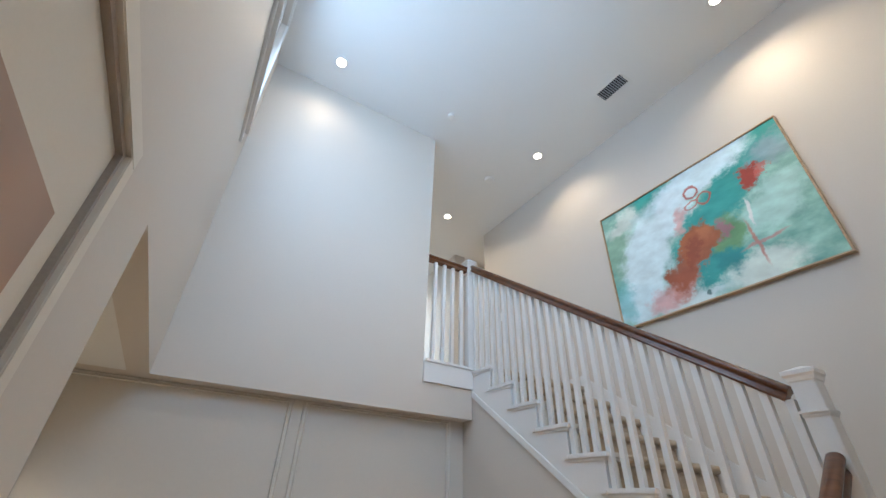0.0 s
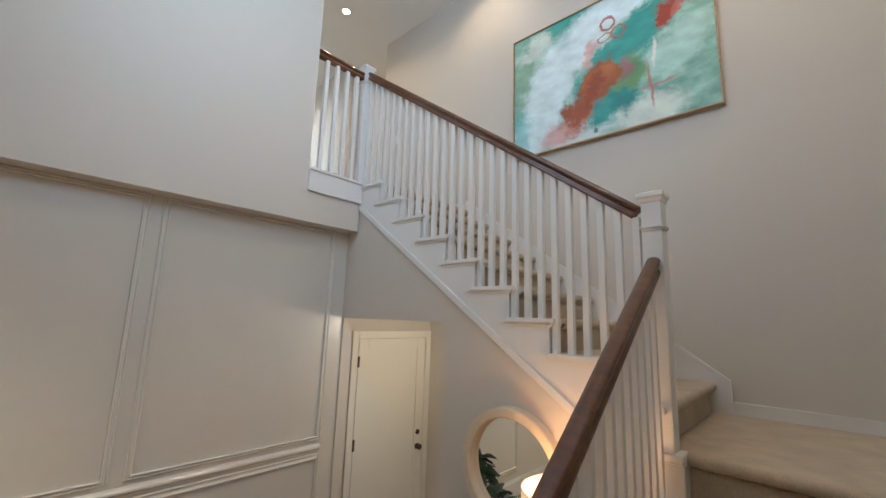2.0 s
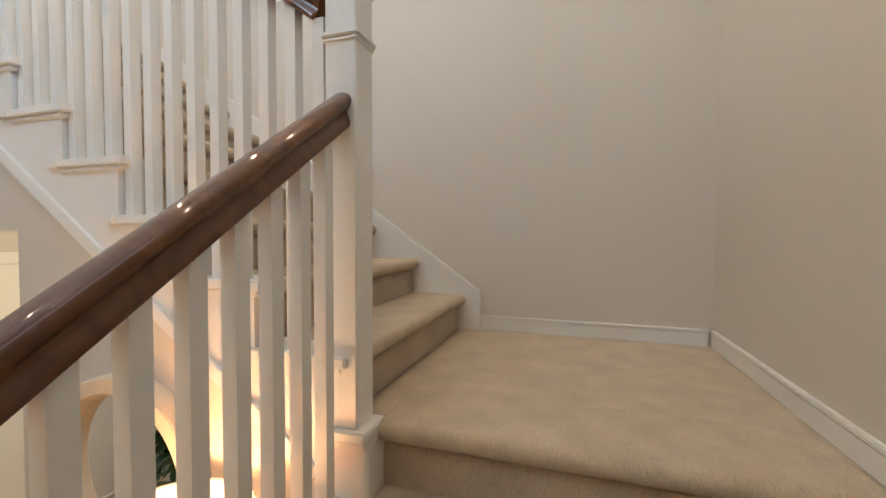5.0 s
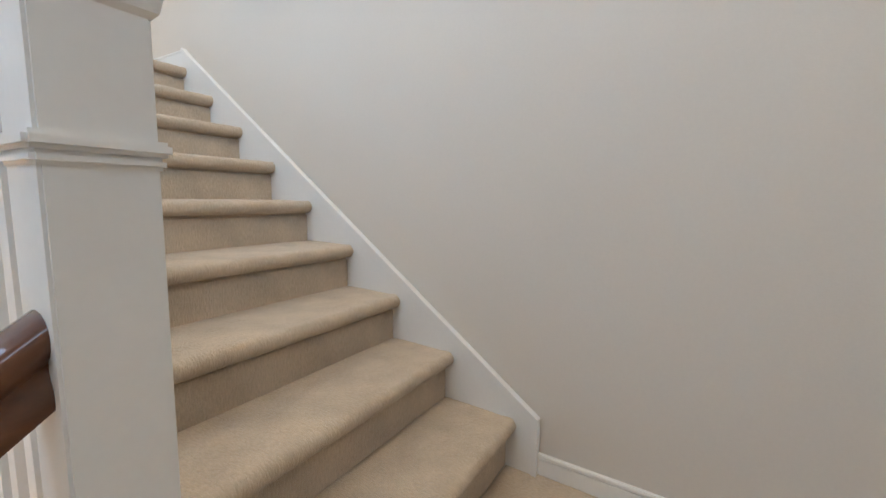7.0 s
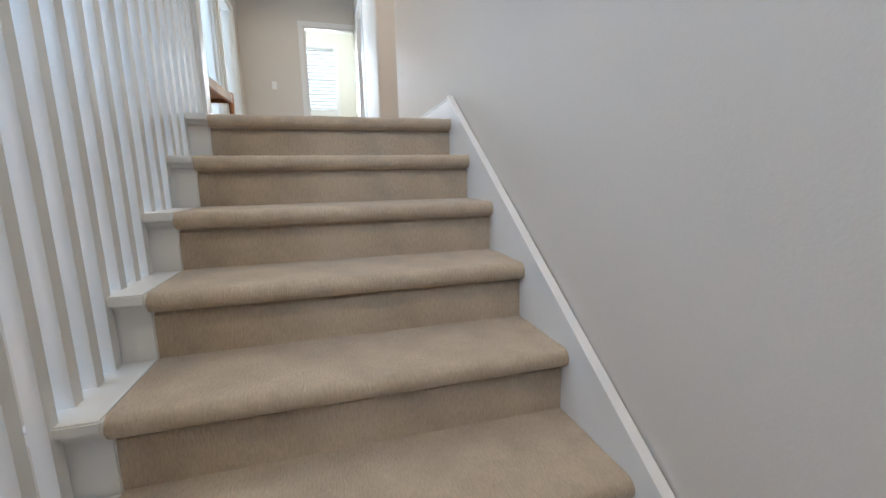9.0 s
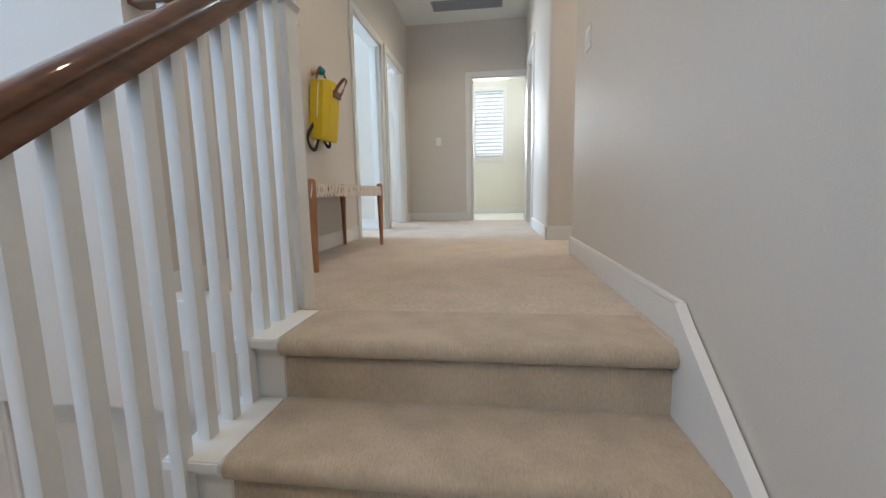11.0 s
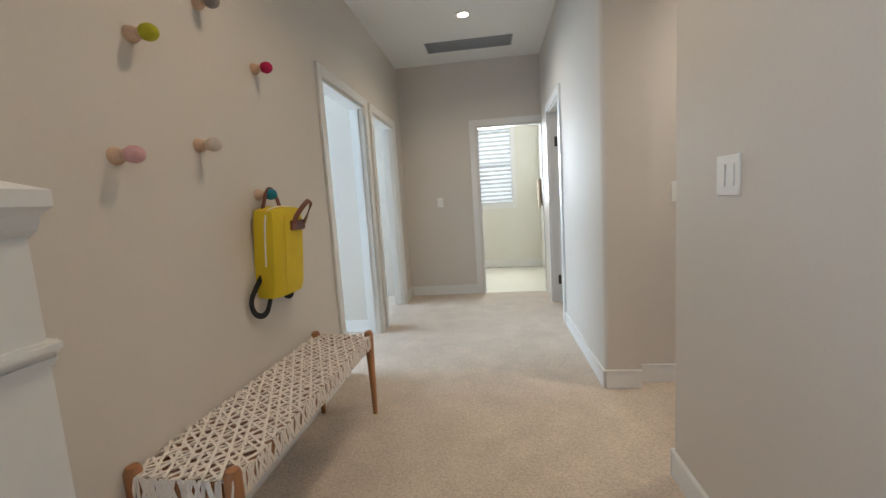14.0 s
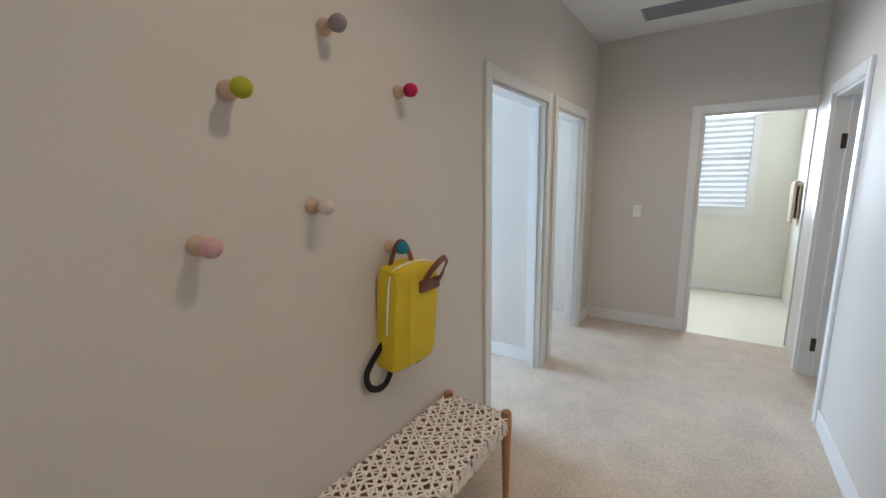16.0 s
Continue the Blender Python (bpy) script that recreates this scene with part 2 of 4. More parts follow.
def sweep(bm, path, outline, closed=False, up=Vector((0, 0, 1))):
    """An outline (side, up) carried along a path of points."""
    path = [Vector(p) for p in path]
    rings = []
    n = len(path)
    for i, p in enumerate(path):
        a = path[i - 1] if (i or closed) else path[i]
        b = path[(i + 1) % n] if (i < n - 1 or closed) else path[i]
        d = (b - a).normalized()
        side = d.cross(up)
        side = side.normalized() if side.length > 1e-4 else Vector((1, 0, 0))
        top = side.cross(d).normalized()
        rings.append([bm.verts.new(p + side * s + top * u) for s, u in outline])
    k = len(outline)
    for i in range(n if closed else n - 1):
        a, b = rings[i], rings[(i + 1) % n]
        for j in range(k):
            bm.faces.new((a[j], a[(j + 1) % k], b[(j + 1) % k], b[j]))
    if not closed:
        bm.faces.new(rings[0][::-1])
        bm.faces.new(rings[-1])


def ring(r_, n=8, ry=None):
    return [(r_ * math.cos(2 * math.pi * i / n), (ry or r_) * math.sin(2 * math.pi * i / n)) for i in range(n)]


def mesh(name, bm, material, smooth=False, bevel=0.0, sharp=35):
    bmesh.ops.recalc_face_normals(bm, faces=bm.faces)
    if bevel:
        es = [e for e in bm.edges if len(e.link_faces) == 2 and e.calc_face_angle() > radians(30)]
        bmesh.ops.bevel(bm, geom=es, offset=bevel, segments=2, affect="EDGES", clamp_overlap=True)
    if smooth:
        for f in bm.faces:
            f.smooth = True
        for e in bm.edges:
            if len(e.link_faces) == 2 and e.calc_face_angle() > radians(sharp):
                e.smooth = False
    me = bpy.data.meshes.new(name)
    bm.to_mesh(me)
    bm.free()
    me.materials.append(material)
    return me


def solid(name, bm, material, label="", category="", kind="", group="", smooth=False, bevel=0.0):
    ob = new(name, mesh(name, bm, material, smooth, bevel))
    return tagged(ob, label, category, group, kind)


def part(name, bm, material, parent, label="", smooth=False, bevel=0.0):
    ob = new(name, mesh(name, bm, material, smooth, bevel))
    ob.parent = parent
    if label:
        ob["label"] = label
    return ob


def thing(name, at, label, category, group=""):
    ob = new(name)
    ob.empty_display_size = 0.1
    ob.matrix_world = at if isinstance(at, Matrix) else Matrix.Translation(at)
    return tagged(ob, label, category, group)


def boxes(*args):
    bm = bmesh.new()
    for a in args:
        bx(bm, *a)
    return bm


def wall(name, label, *args, material=None):
    return solid(name, boxes(*args), material or WALL, label, "wall", "structure")


# ---- structure ----
TH = 0.12
wall("wall_painting", "greige painted wall rising beside the staircase", (0.0, TH, YS - TH, 4.66, ZF, ZC))
wall("wall_south", "greige painted wall behind the lower flight", (XW - TH, 0.0, YS - TH, YS, ZF, 2.3), (XW - TH, -3.4, YS - TH, YS, 2.3, ZC), (-1.7, 0.0, YS - TH, YS, 2.3, ZC), (-3.4, -1.7, YS - TH, YS, 4.1, ZC))
wall("wall_west", "greige painted wall with a tall opening and a high window",
     (XW - TH, XW, YS, 1.39, ZF, 2.95), (XW - TH, XW, 1.39, YB, 1.29, 2.95),
     (XW - TH, XW, YS, 1.0, 2.95, ZC), (XW - TH, XW, 2.70, YB, 2.95, ZC), (XW - TH, XW, 1.0, 2.70, 4.30, ZC))
wall("wall_over_foyer", "pale painted upper wall overhanging the foyer", (XW - TH, XP, YB, YB + TH, ZH - 0.03, ZC), (-5.4, XS - 0.006, YB, YW + TH, 1.29, ZH - 0.03))
wall("wall_panelled", "satin painted foyer wall behind the panel mouldings", (-5.4, XS + 0.0075, YW, YW + TH, ZF, 1.29), material=GLOSSWALL)
wall("wall_foyer_passage", "greige painted wall closing the side passage", (-5.4 - TH, -5.4, 0.9, YW + TH, ZF, 1.29), (-5.4, XW - TH, 1.27, 1.39, ZF, 1.29))
solid("ceiling_passage", boxes((-5.4, XW - TH, 1.39, YB, 1.29, 1.36)), CEIL, "white painted passage ceiling", "ceiling", "structure")
solid("floor_foyer", boxes((-5.5, 0.0, YS - TH, 3.75, ZF - 0.2, ZF - 0.014)), OAK, "subfloor under the pale oak boards", "floor", "structure")
solid("floor_hall", boxes((XP - 2.9, 3.4, YB + 0.006, YE, ZH - 0.028, ZH), (-0.0295, 0.0, Y0 + 0.046, YB + 0.006, ZH - 0.028, ZH)), HALLCARPET, "beige carpeted upper hall floor, paled by painted-in light", "floor", "structure")
solid("ceiling", boxes((XW - TH, 3.4, YS - TH, YB, ZC, ZC + 0.1), (-4.8, 3.4, YB, YE + 2.2, ZC, ZC + 0.1)), CEIL, "white painted flat ceiling", "ceiling", "structure")
# hall
bm = bmesh.new()
DH = ZH + 2.03
prism(bm, [(YB + TH, ZH), (5.67, ZH), (5.67, DH), (6.56, DH), (6.56, ZH), (6.80, ZH), (6.80, DH), (7.62, DH), (7.62, ZH), (YE, ZH), (YE, ZC), (YB + TH, ZC)], "x", XP - TH, XP)
solid("wall_pegs", bm, WALL, "greige painted hall wall with two doorways", "wall", "structure")
wall("wall_end", "greige painted end wall of the hall", (XP - 2.9, -0.84, YE, YE + TH, ZH, ZC), (-0.045, 3.4, YE, YE + TH, ZH, ZC), (-0.84, -0.045, YE, YE + TH, ZH + 2.03, ZC))
XE = -0.066                   # face of the hall's east wall at its near corner
bm = boxes((XE, 0.14, 7.50, YE, ZH, ZC), (XE, 0.14, 6.78, 7.50, ZH + 2.03, ZC))
prism(bm, [(XE + 0.028 - 0.028 * math.cos(a), 5.468 - 0.028 * math.sin(a)) for a in [math.pi * i / 12 for i in range(7)]] + [(0.14, 5.44), (0.14, 6.78), (XE, 6.78)], "z", ZH, ZC)
solid("wall_hall_east", bm, WALL, "greige painted hall wall past the rounded corner", "wall", "structure", smooth=True)
wall("wall_side_passage", "greige painted wall of the side passage", (0.14, 3.4, 5.52, 5.64, ZH, ZC))
wall("wall_side_passage_south", "greige painted wall of the side passage", (TH, 3.4, 4.54, 4.66, ZH, ZC), (3.4, 3.52, 4.54, 5.64, ZH, ZC))
wall("wall_east_room", "painted wall of the room beside the hall", (1.6, 1.7, 5.64, YE, ZH, ZC))
# rooms beside the hall
wall("wall_side_rooms", "pale painted walls of the side rooms", (-4.75, -4.65, YB + TH, YE, ZH, ZC), (-4.65, XP - TH, 6.62, 6.74, ZH, ZC), (-4.65, XP - TH, YB + TH, YB + TH + 0.05, ZH, ZC))
wall("wall_bathroom", "pale cream bathroom walls", (-2.0, -0.86, 9.86, 9.98, ZH, ZC), (-0.35, 1.0, 9.86, 9.98, ZH, ZC), (-0.86, -0.35, 9.86, 9.98, ZH, 2.80), (-0.86, -0.35, 9.86, 9.98, 3.98, ZC),
     (-2.12, -2.0, YE + TH, 9.98, ZH, ZC), (0.10, 0.22, YE + TH, 9.98, ZH, ZC), material=BATHWALL)
solid("floor_bathroom", boxes((-2.0, 1.0, YE, 9.86, ZH - 0.03, ZH - 0.004)), TILE, "cream tiled bathroom floor", "floor", "structure")


def diag(y):
    """Height of the string's lower edge along the upper flight."""
    return 1.50 - 0.705 * (3.276 - y)


# wall under the upper flight, with the alcove opening
bm = bmesh.new()
X0, X1 = XS + 0.008, XS + 0.10
for ya, yb_, zb in ((0.93, 2.228, ZF), (2.228, 3.44, 0.526)):
    prism(bm, [(ya, zb), (yb_, zb), (yb_, diag(yb_)), (ya, diag(ya))], "x", X0, X1)
prism(bm, [(3.44, ZF), (YW + 0.1, ZF), (YW + 0.1, diag(YB)), (3.44, diag(YB))], "x", X0, X1)
solid("wall_under_stairs", bm, WALL, "greige painted wall under the upper flight", "wall", "structure")
wall("wall_alcove", "painted walls of the door alcove",
     (X1, 0.0, 2.128, 2.228, ZF, 0.60), (X1, -0.97, 3.56, 3.66, ZF, 0.60), (-0.075, 0.0, 3.56, 3.66, ZF, 0.60), (-0.97, -0.075, 3.56, 3.66, 0.338, 0.60), (X1, 0.0, 3.66, 3.70, ZF, 0.60))
solid("ceiling_alcove", boxes((X1, 0.0, 2.128, 3.66, 0.526, 0.60)), WALL, "painted alcove ceiling", "ceiling", "structure")
# wall below the lower flight
bm = bmesh.new()
prism(bm, [(-2.5, ZF), (XS + 0.1, ZF), (XS + 0.1, -0.45), (-2.5, -1.35)], "y", 0.83, 0.93)
solid("wall_under_lower_flight", bm, WALL, "greige painted wall under the lower flight", "wall", "structure")
# landing and platform
solid("landing_floor", boxes((-0.877, 0.0, YS, 0.892, -0.19, 0.0), (-1.130, -0.877, 0.797, 0.892, -0.19, 0.0), (-1.15, -0.877, YS, -0.301, -0.19, 0.0)), CARPET, "beige carpeted turning landing", "floor", "structure")
solid("platform_floor", boxes((XW, -2.48, YS, 0.95, ZF, ZP)), CARPET, "beige carpeted lower platform", "floor", "structure")


def baseboard(name, *args):
    """White skirting: a board with a thinner moulded top for each box."""
    bm = bmesh.new()
    for x0, x1, y0, y1, z0, z1 in args:
        bx(bm, x0 + 0.002, x1 - 0.002, y0 + 0.002, y1 - 0.002, z0, z1 - 0.014)
        bx(bm, x0, x1, y0, y1, z1 - 0.015, z1)
    return solid(name, bm, TRIM, "white painted baseboard", "baseboard", "structure", bevel=0.003)


BH = 0.115
baseboard("baseboard", (-0.016, 0.0, Y0 + 0.05, 4.66, ZH, ZH + BH))
baseboard("baseboard", (-0.016, TH + 0.002, 4.66, 4.676, ZH, ZH + BH))
baseboard("baseboard", (XP, XP + 0.016, YB + 0.002, 5.58, ZH, ZH + BH))
baseboard("baseboard", (XP, XP + 0.016, 7.71, YE, ZH, ZH + BH))
baseboard("baseboard", (XP + 0.016, -0.918, YE - 0.016, YE, ZH, ZH + BH))
baseboard("baseboard", (XE - 0.016, XE, 5.424, 6.69, ZH, ZH + BH), (XE, 0.14, 5.424, 5.44, ZH, ZH + BH))
baseboard("baseboard", (0.14, 3.4, 5.504, 5.52, ZH, ZH + BH))
baseboard("baseboard", (-4.65, XP - TH, 6.604, 6.62, ZH, ZH + BH))
baseboard("baseboard", (-2.0, 0.10, 9.844, 9.86, ZH, ZH + BH))
baseboard("baseboard", (-0.018, 0.0, YS + 0.02, 0.80, 0.0, 0.079))
baseboard("baseboard", (-1.16, -0.018, YS, YS + 0.018, 0.0, 0.079))
baseboard("baseboard", (-5.4, XS - 0.015, YW - 0.018, YW, ZF, ZF + 0.19), (-5.4, XS - 0.015, YW - 0.012, YW, ZF + 0.19, ZF + 0.215))
baseboard("baseboard", (XS - 0.008, XS + 0.008, 0.95, 2.228, ZF, ZF + 0.16))


# ---- stairs ----
def step_mesh(name, width, going=T, riser=R):
    """Carpeted step: local x across, y forward from the nosing front, top at z = 0. The pile is slightly uneven."""
    bm = bmesh.new()
    rn, n = 0.028, 72
    rnd_ = random.Random(17)
    prof = [(going + 0.036, 0.0), (going * 0.72, 0.0), (going * 0.45, 0.0), (going * 0.25, 0.0)]
    for i in range(9):
        a = math.pi / 2 + math.pi * i / 8
        prof.append((rn + rn * math.cos(a), -rn + rn * math.sin(a)))
    prof += [(0.047, -2 * rn - 0.001), (0.048, -2 * rn - 0.009), (0.038, -2 * rn - 0.014), (0.036, -2 * rn - 0.05), (0.036, -riser), (going + 0.036, -riser)]
    waves = [(rnd_.uniform(20, 140), rnd_.uniform(0, 6.3), rnd_.uniform(-2, 2)) for i in range(7)]
    rings = []
    for j in range(n + 1):
        x = -width / 2 + width * j / n
        row = []
        for k, (y, z) in enumerate(prof):
            d = sum(math.sin(w * x + p + q * k) for w, p, q in waves) / 7 if 0 < k < len(prof) - 2 else 0
            e = rnd_.uniform(-0.0006, 0.0006) if 3 < k < 13 else 0
            row.append(bm.verts.new((x, y - (0.0022 * d + e if k > 3 else 0), z + (0.0016 * d + e if k < 9 else 0))))
        rings.append(row)
    m = len(prof)
    for a, b in zip(rings, rings[1:]):
        for k in range(m):
            bm.faces.new((a[k], a[(k + 1) % m], b[(k + 1) % m], b[k]))
    bm.faces.new(rings[0][::-1])
    bm.faces.new(rings[-1])
    return mesh(name, bm, CARPET, smooth=True, sharp=60)


def tread_end_mesh(name, side, w=0.088):
    """White return of a tread beside the carpet: a board with a rounded, overhanging edge over a bracket. side: +1 or -1, where the open side lies."""
    bm = bmesh.new()
    a, b = (0, w + 0.02) if side > 0 else (-w - 0.02, 0)
    bx(bm, a, b, -0.005, T + 0.03, -0.028, 0.0)
    o = (w, w + 0.02) if side > 0 else (-w - 0.02, -w)      # the nosing runs on past the next riser
    bx(bm, *o, T + 0.03, T + 0.078, -0.028, 0.0)
    a2, b2 = (0, w + 0.010) if side > 0 else (-w - 0.010, 0)
    bx(bm, a2, b2, 0.012, T + 0.03, -0.046, -0.028)
    a3, b3 = (0, w) if side > 0 else (-w, 0)
    bx(bm, a3, b3, 0.034, T + 0.026, -R - 0.012, -0.046)
    return mesh(name, bm, TRIM, bevel=0.004)


UX0, UX1 = -1.108, -0.03        # carpet of the upper flight
LY0, LY1 = -0.30, 0.796         # carpet of the lower flight
LX = -1.181                     # nosing of the landing
upper = thing("upper_staircase", (-0.6, 0.86, 0.0), "beige carpeted upper flight with white tread ends", "staircase")
lower = thing("lower_staircase", (-1.8, 0.25, ZP), "beige carpeted lower flight with white tread ends", "staircase")


def child(name, me, parent, m, label=""):
    ob = new(name, me)
    ob.parent = parent
    ob.matrix_world = m
    ob.matrix_parent_inverse = Matrix.Identity(4)
    ob.matrix_basis = parent.matrix_world.inverted() @ m
    if label:
        ob["label"] = label
    return ob


sm, lm = step_mesh("carpeted_step", UX1 - UX0), step_mesh("carpeted_step", LY1 - LY0)
um, em = tread_end_mesh("tread_end", -1, 0.126), tread_end_mesh("tread_end", -1)
for k in range(0, 9):
    child("carpeted_step", sm, upper, pose((UX0 + UX1) / 2, Y0 - k * T, ZH - k * R))
    child("tread_end", um, upper, pose(UX0, Y0 - k * T, ZH - k * R), "white painted tread end")
for j in range(0, 6):
    m = pose(LX - j * T, (LY0 + LY1) / 2, -j * R, 0, 0, -90)
    child("carpeted_step", lm, lower, m)
    if j:
        child("tread_end", em, lower, pose(LX - j * T, LY1, -j * R, 0, 0, -90), "white painted tread end")
part_end = boxes((-1.256, -1.130, LY1, LY1 + 0.132, -0.028, 0.0), (-1.248, -1.130, LY1, LY1 + 0.124, -0.046, -0.028), (-1.236, -1.130, LY1, LY1 + 0.112, -0.19, -0.046))
# three steps from the platform down to the foyer
fm = step_mesh("carpeted_step", 1.08)
foot = thing("foyer_steps", (-3.1, 1.2, ZF), "short carpeted flight down to the foyer floor", "staircase")
for i in range(2):
    child("carpeted_step", fm, foot, pose(-3.12, 0.986 + T * (i + 1), ZP - R * (i + 1), 0, 0, 180))


def part_w(name, bm, material, parent, label="", smooth=False, bevel=0.0):
    """A part whose outline was given in world coordinates."""
    bmesh.ops.transform(bm, matrix=parent.matrix_world.inverted(), verts=bm.verts)
    return part(name, bm, material, parent, label, smooth, bevel)


part_w("tread_end", part_end, TRIM, lower, "white painted tread end", bevel=0.004)


# outer string of the upper flight: stepped above, sloping below
def stepped(n, start, going, top, low, far):
    """Outline of a cut string: n steps of the given going, from the far end down to the first."""
    pts = []
    for k in range(n):
        ya, yb_, zt = start - k * going + 0.030, start - k * going + going + 0.030, top - k * R - 0.046
        pts += [(min(yb_, far), zt), (ya, zt)]
    return pts + [(pts[-1][0], low(pts[-1][0])), (far, low(far))]


bm = bmesh.new()
prism(bm, stepped(9, Y0, T, ZH, diag, YB), "x", XS, XS + 0.03)
part_w("string_board", bm, TRIM, upper, "white painted outer string")
bm = bmesh.new()
sweep(bm, [(XS, 0.95, diag(0.95)), (XS, YB, diag(YB))], [(-0.012, -0.022), (0.010, -0.022), (0.014, 0.0), (0.010, 0.022), (-0.012, 0.022)])
part_w("string_moulding", bm, TRIM, upper, "white sloping string moulding", bevel=0.002)
# wall string on the painting side
bm = bmesh.new()
nose = lambda y: ZH + (y - Y0) * R / T
prism(bm, [(0.785, 0.0), (0.785, 0.197), (Y0 - 0.02, nose(Y0 - 0.02) + 0.059), (Y0 + 0.045, ZH + BH - 0.01), (Y0 + 0.045, ZH - 0.30), (0.90, -0.10)], "x", -0.029, -0.001)
part_w("skirt_board", bm, TRIM, upper, "white sloping skirt board")
bm = bmesh.new()
sweep(bm, [(-0.020, 0.785, 0.0), (-0.020, 0.785, 0.204), (-0.020, Y0 - 0.01, nose(Y0 - 0.01) + 0.066), (-0.020, Y0 + 0.05, ZH + BH - 0.008)], [(-0.010, -0.014), (0.010, -0.014), (0.013, -0.006), (0.013, 0.006), (0.010, 0.014), (-0.010, 0.014)], up=Vector((1, 0, 0)))
part_w("skirt_cap", bm, TRIM, upper, "white moulded skirt cap")
# wall string of the lower flight
bm = bmesh.new()
ln = lambda x: (x - LX) * R / T
prism(bm, [(-2.62, ZP), (-2.62, ln(-2.62) + 0.12), (LX + 0.0, 0.12), (LX + 0.02, 0.079), (LX + 0.02, -0.2)], "y", YS + 0.001, YS + 0.020)
part_w("skirt_board", bm, TRIM, lower, "white sloping skirt board", bevel=0.003)
# string of the lower flight on the open side
bm = bmesh.new()
prism(bm, stepped(6, LX, T, 0.0, lambda x: ln(x) - 0.40, -1.12), "y", 0.86, 0.886)
part_w("string_board", bm, TRIM, lower, "white painted outer string")


# ---- balustrade ----
def newel(name, x, y, z0, top, parent):
    """Square newel: shaft, plinth, collar moulding, stepped cap with a low pyramid."""
    post = part_w(name, boxes((x - 0.045, x + 0.045, y - 0.045, y + 0.045, z0, top - 0.045)), TRIM, parent, "white square newel post", bevel=0.003)
    bm = boxes((x - 0.054, x + 0.054, y - 0.054, y + 0.054, top - 0.190, top - 0.175), (x - 0.050, x + 0.050, y - 0.050, y + 0.050, top - 0.203, top - 0.190))
    bmesh.ops.translate(bm, vec=-parent.matrix_world.translation, verts=bm.verts)
    part("collar", bm, TRIM, post, bevel=0.004)
    bm = bmesh.new()
    lv = [(0.045, -0.062), (0.050, -0.056), (0.053, -0.042), (0.057, -0.036), (0.061, -0.032), (0.061, -0.014), (0.006, 0.008)]
    rings = [[bm.verts.new((x + s * a, y + t_ * a, top + h)) for s, t_ in ((-1, -1), (1, -1), (1, 1), (-1, 1))] for a, h in lv]
    for a, b in zip(rings, rings[1:]):
        for i in range(4):
            bm.faces.new((a[i], a[(i + 1) % 4], b[(i + 1) % 4], b[i]))
    bm.faces.new(rings[0][::-1])
    bm.faces.new(rings[-1])
    bmesh.ops.translate(bm, vec=-parent.matrix_world.translation, verts=bm.verts)
    part("cap", bm, TRIM, post, "white pyramid cap")
    return post


HALF = [(0.0270, -0.072), (0.0288, -0.066), (0.0278, -0.058), (0.0228, -0.050), (0.0196, -0.043), (0.0204, -0.037), (0.0262, -0.032), (0.0308, -0.026), (0.0325, -0.019), (0.0305, -0.012), (0.0245, -0.0055), (0.0130, -0.0012)]
RAIL = HALF + [(0.0, 0.0)] + [(-a, b) for a, b in HALF[::-1]]
BX, BY = -1.205, 0.872            # lines of the two balustrades
NTOP = (BX, 3.352)
bal = thing("stair_balustrade", (BX, 0.872, 0.0), "white square balusters and newels with a dark polished wood handrail", "balustrade")
newel("newel_post", -1.193, 0.872, 0.0, 1.205, bal)
newel("newel_post", -2.62, BY, ZP, 0.055, bal)
newel("newel_post", NTOP[0] - 0.015, NTOP[1], ZH - 0.19, 2.945, bal)
up_rail = lambda y: nose(y) + 0.90 + 0.023 * (y - 0.92)
lo_rail = lambda x: ln(x) + 0.92


def rail(path, label="dark polished wood handrail"):
    bm = bmesh.new()
    sweep(bm, path, RAIL)
    part_w("handrail", bm, RAILWOOD, bal, label, smooth=True)


rail([(BX, 0.922, up_rail(0.922)), (BX, 3.29, up_rail(3.29))])
rail([(-2.597, BY, lo_rail(-2.597)), (-1.226, BY, lo_rail(-1.235))])
rail([(NTOP[0] - 0.06, NTOP[1], 2.86), (XP, NTOP[1], 2.86)])


def baluster(x, y, z0, z1):
    bm = boxes((x - 0.0165, x + 0.0165, y - 0.0165, y + 0.0165, z0, z1))
    part_w("baluster", bm, TRIM, bal, bevel=0.0)


SP = T / 3
for k in range(0, 9):
    for i in range(3):
        y = Y0 - k * T + 0.091 + i * SP
        if 0.94 < y < 3.28:
            baluster(BX, y, ZH - k * R, up_rail(y) - 0.072)
for j in range(0, 6):
    for i in range(3):
        x = LX - j * T + 0.045 + i * SP
        if -2.57 < x < -1.26:
            baluster(x, BY, -j * R, lo_rail(x) - 0.072)
for i in range(4):
    baluster(NTOP[0] - 0.020 - 0.105 * (i + 1), NTOP[1], ZH + 0.03, 2.79)
solid("balcony_fascia", boxes((XP, XS, YB - 0.022, YB, ZH - 0.165, ZH + 0.01), (XP, XS + 0.03, YB - 0.035, YB + 0.12, ZH + 0.01, ZH + 0.034)), TRIM, "white painted balcony edge board", "trim", "structure", bevel=0.003)


# ---- foyer and stairwell things ----
def frame_mesh(bm, u0, u1, w0, w1, b, d0, d1, axis):
    """Four mitred-looking boards round a rectangle. axis x: u = y, w = z, depth along x; axis y: u = x."""
    for a in ((u0, u1, w0, w0 + b), (u0, u1, w1 - b, w1), (u0, u0 + b, w0 + b, w1 - b), (u1 - b, u1, w0 + b, w1 - b)):
        if axis == "x":
            bx(bm, d0, d1, a[0], a[1], a[2], a[3])
        else:
            bx(bm, a[0], a[1], d0, d1, a[2], a[3])


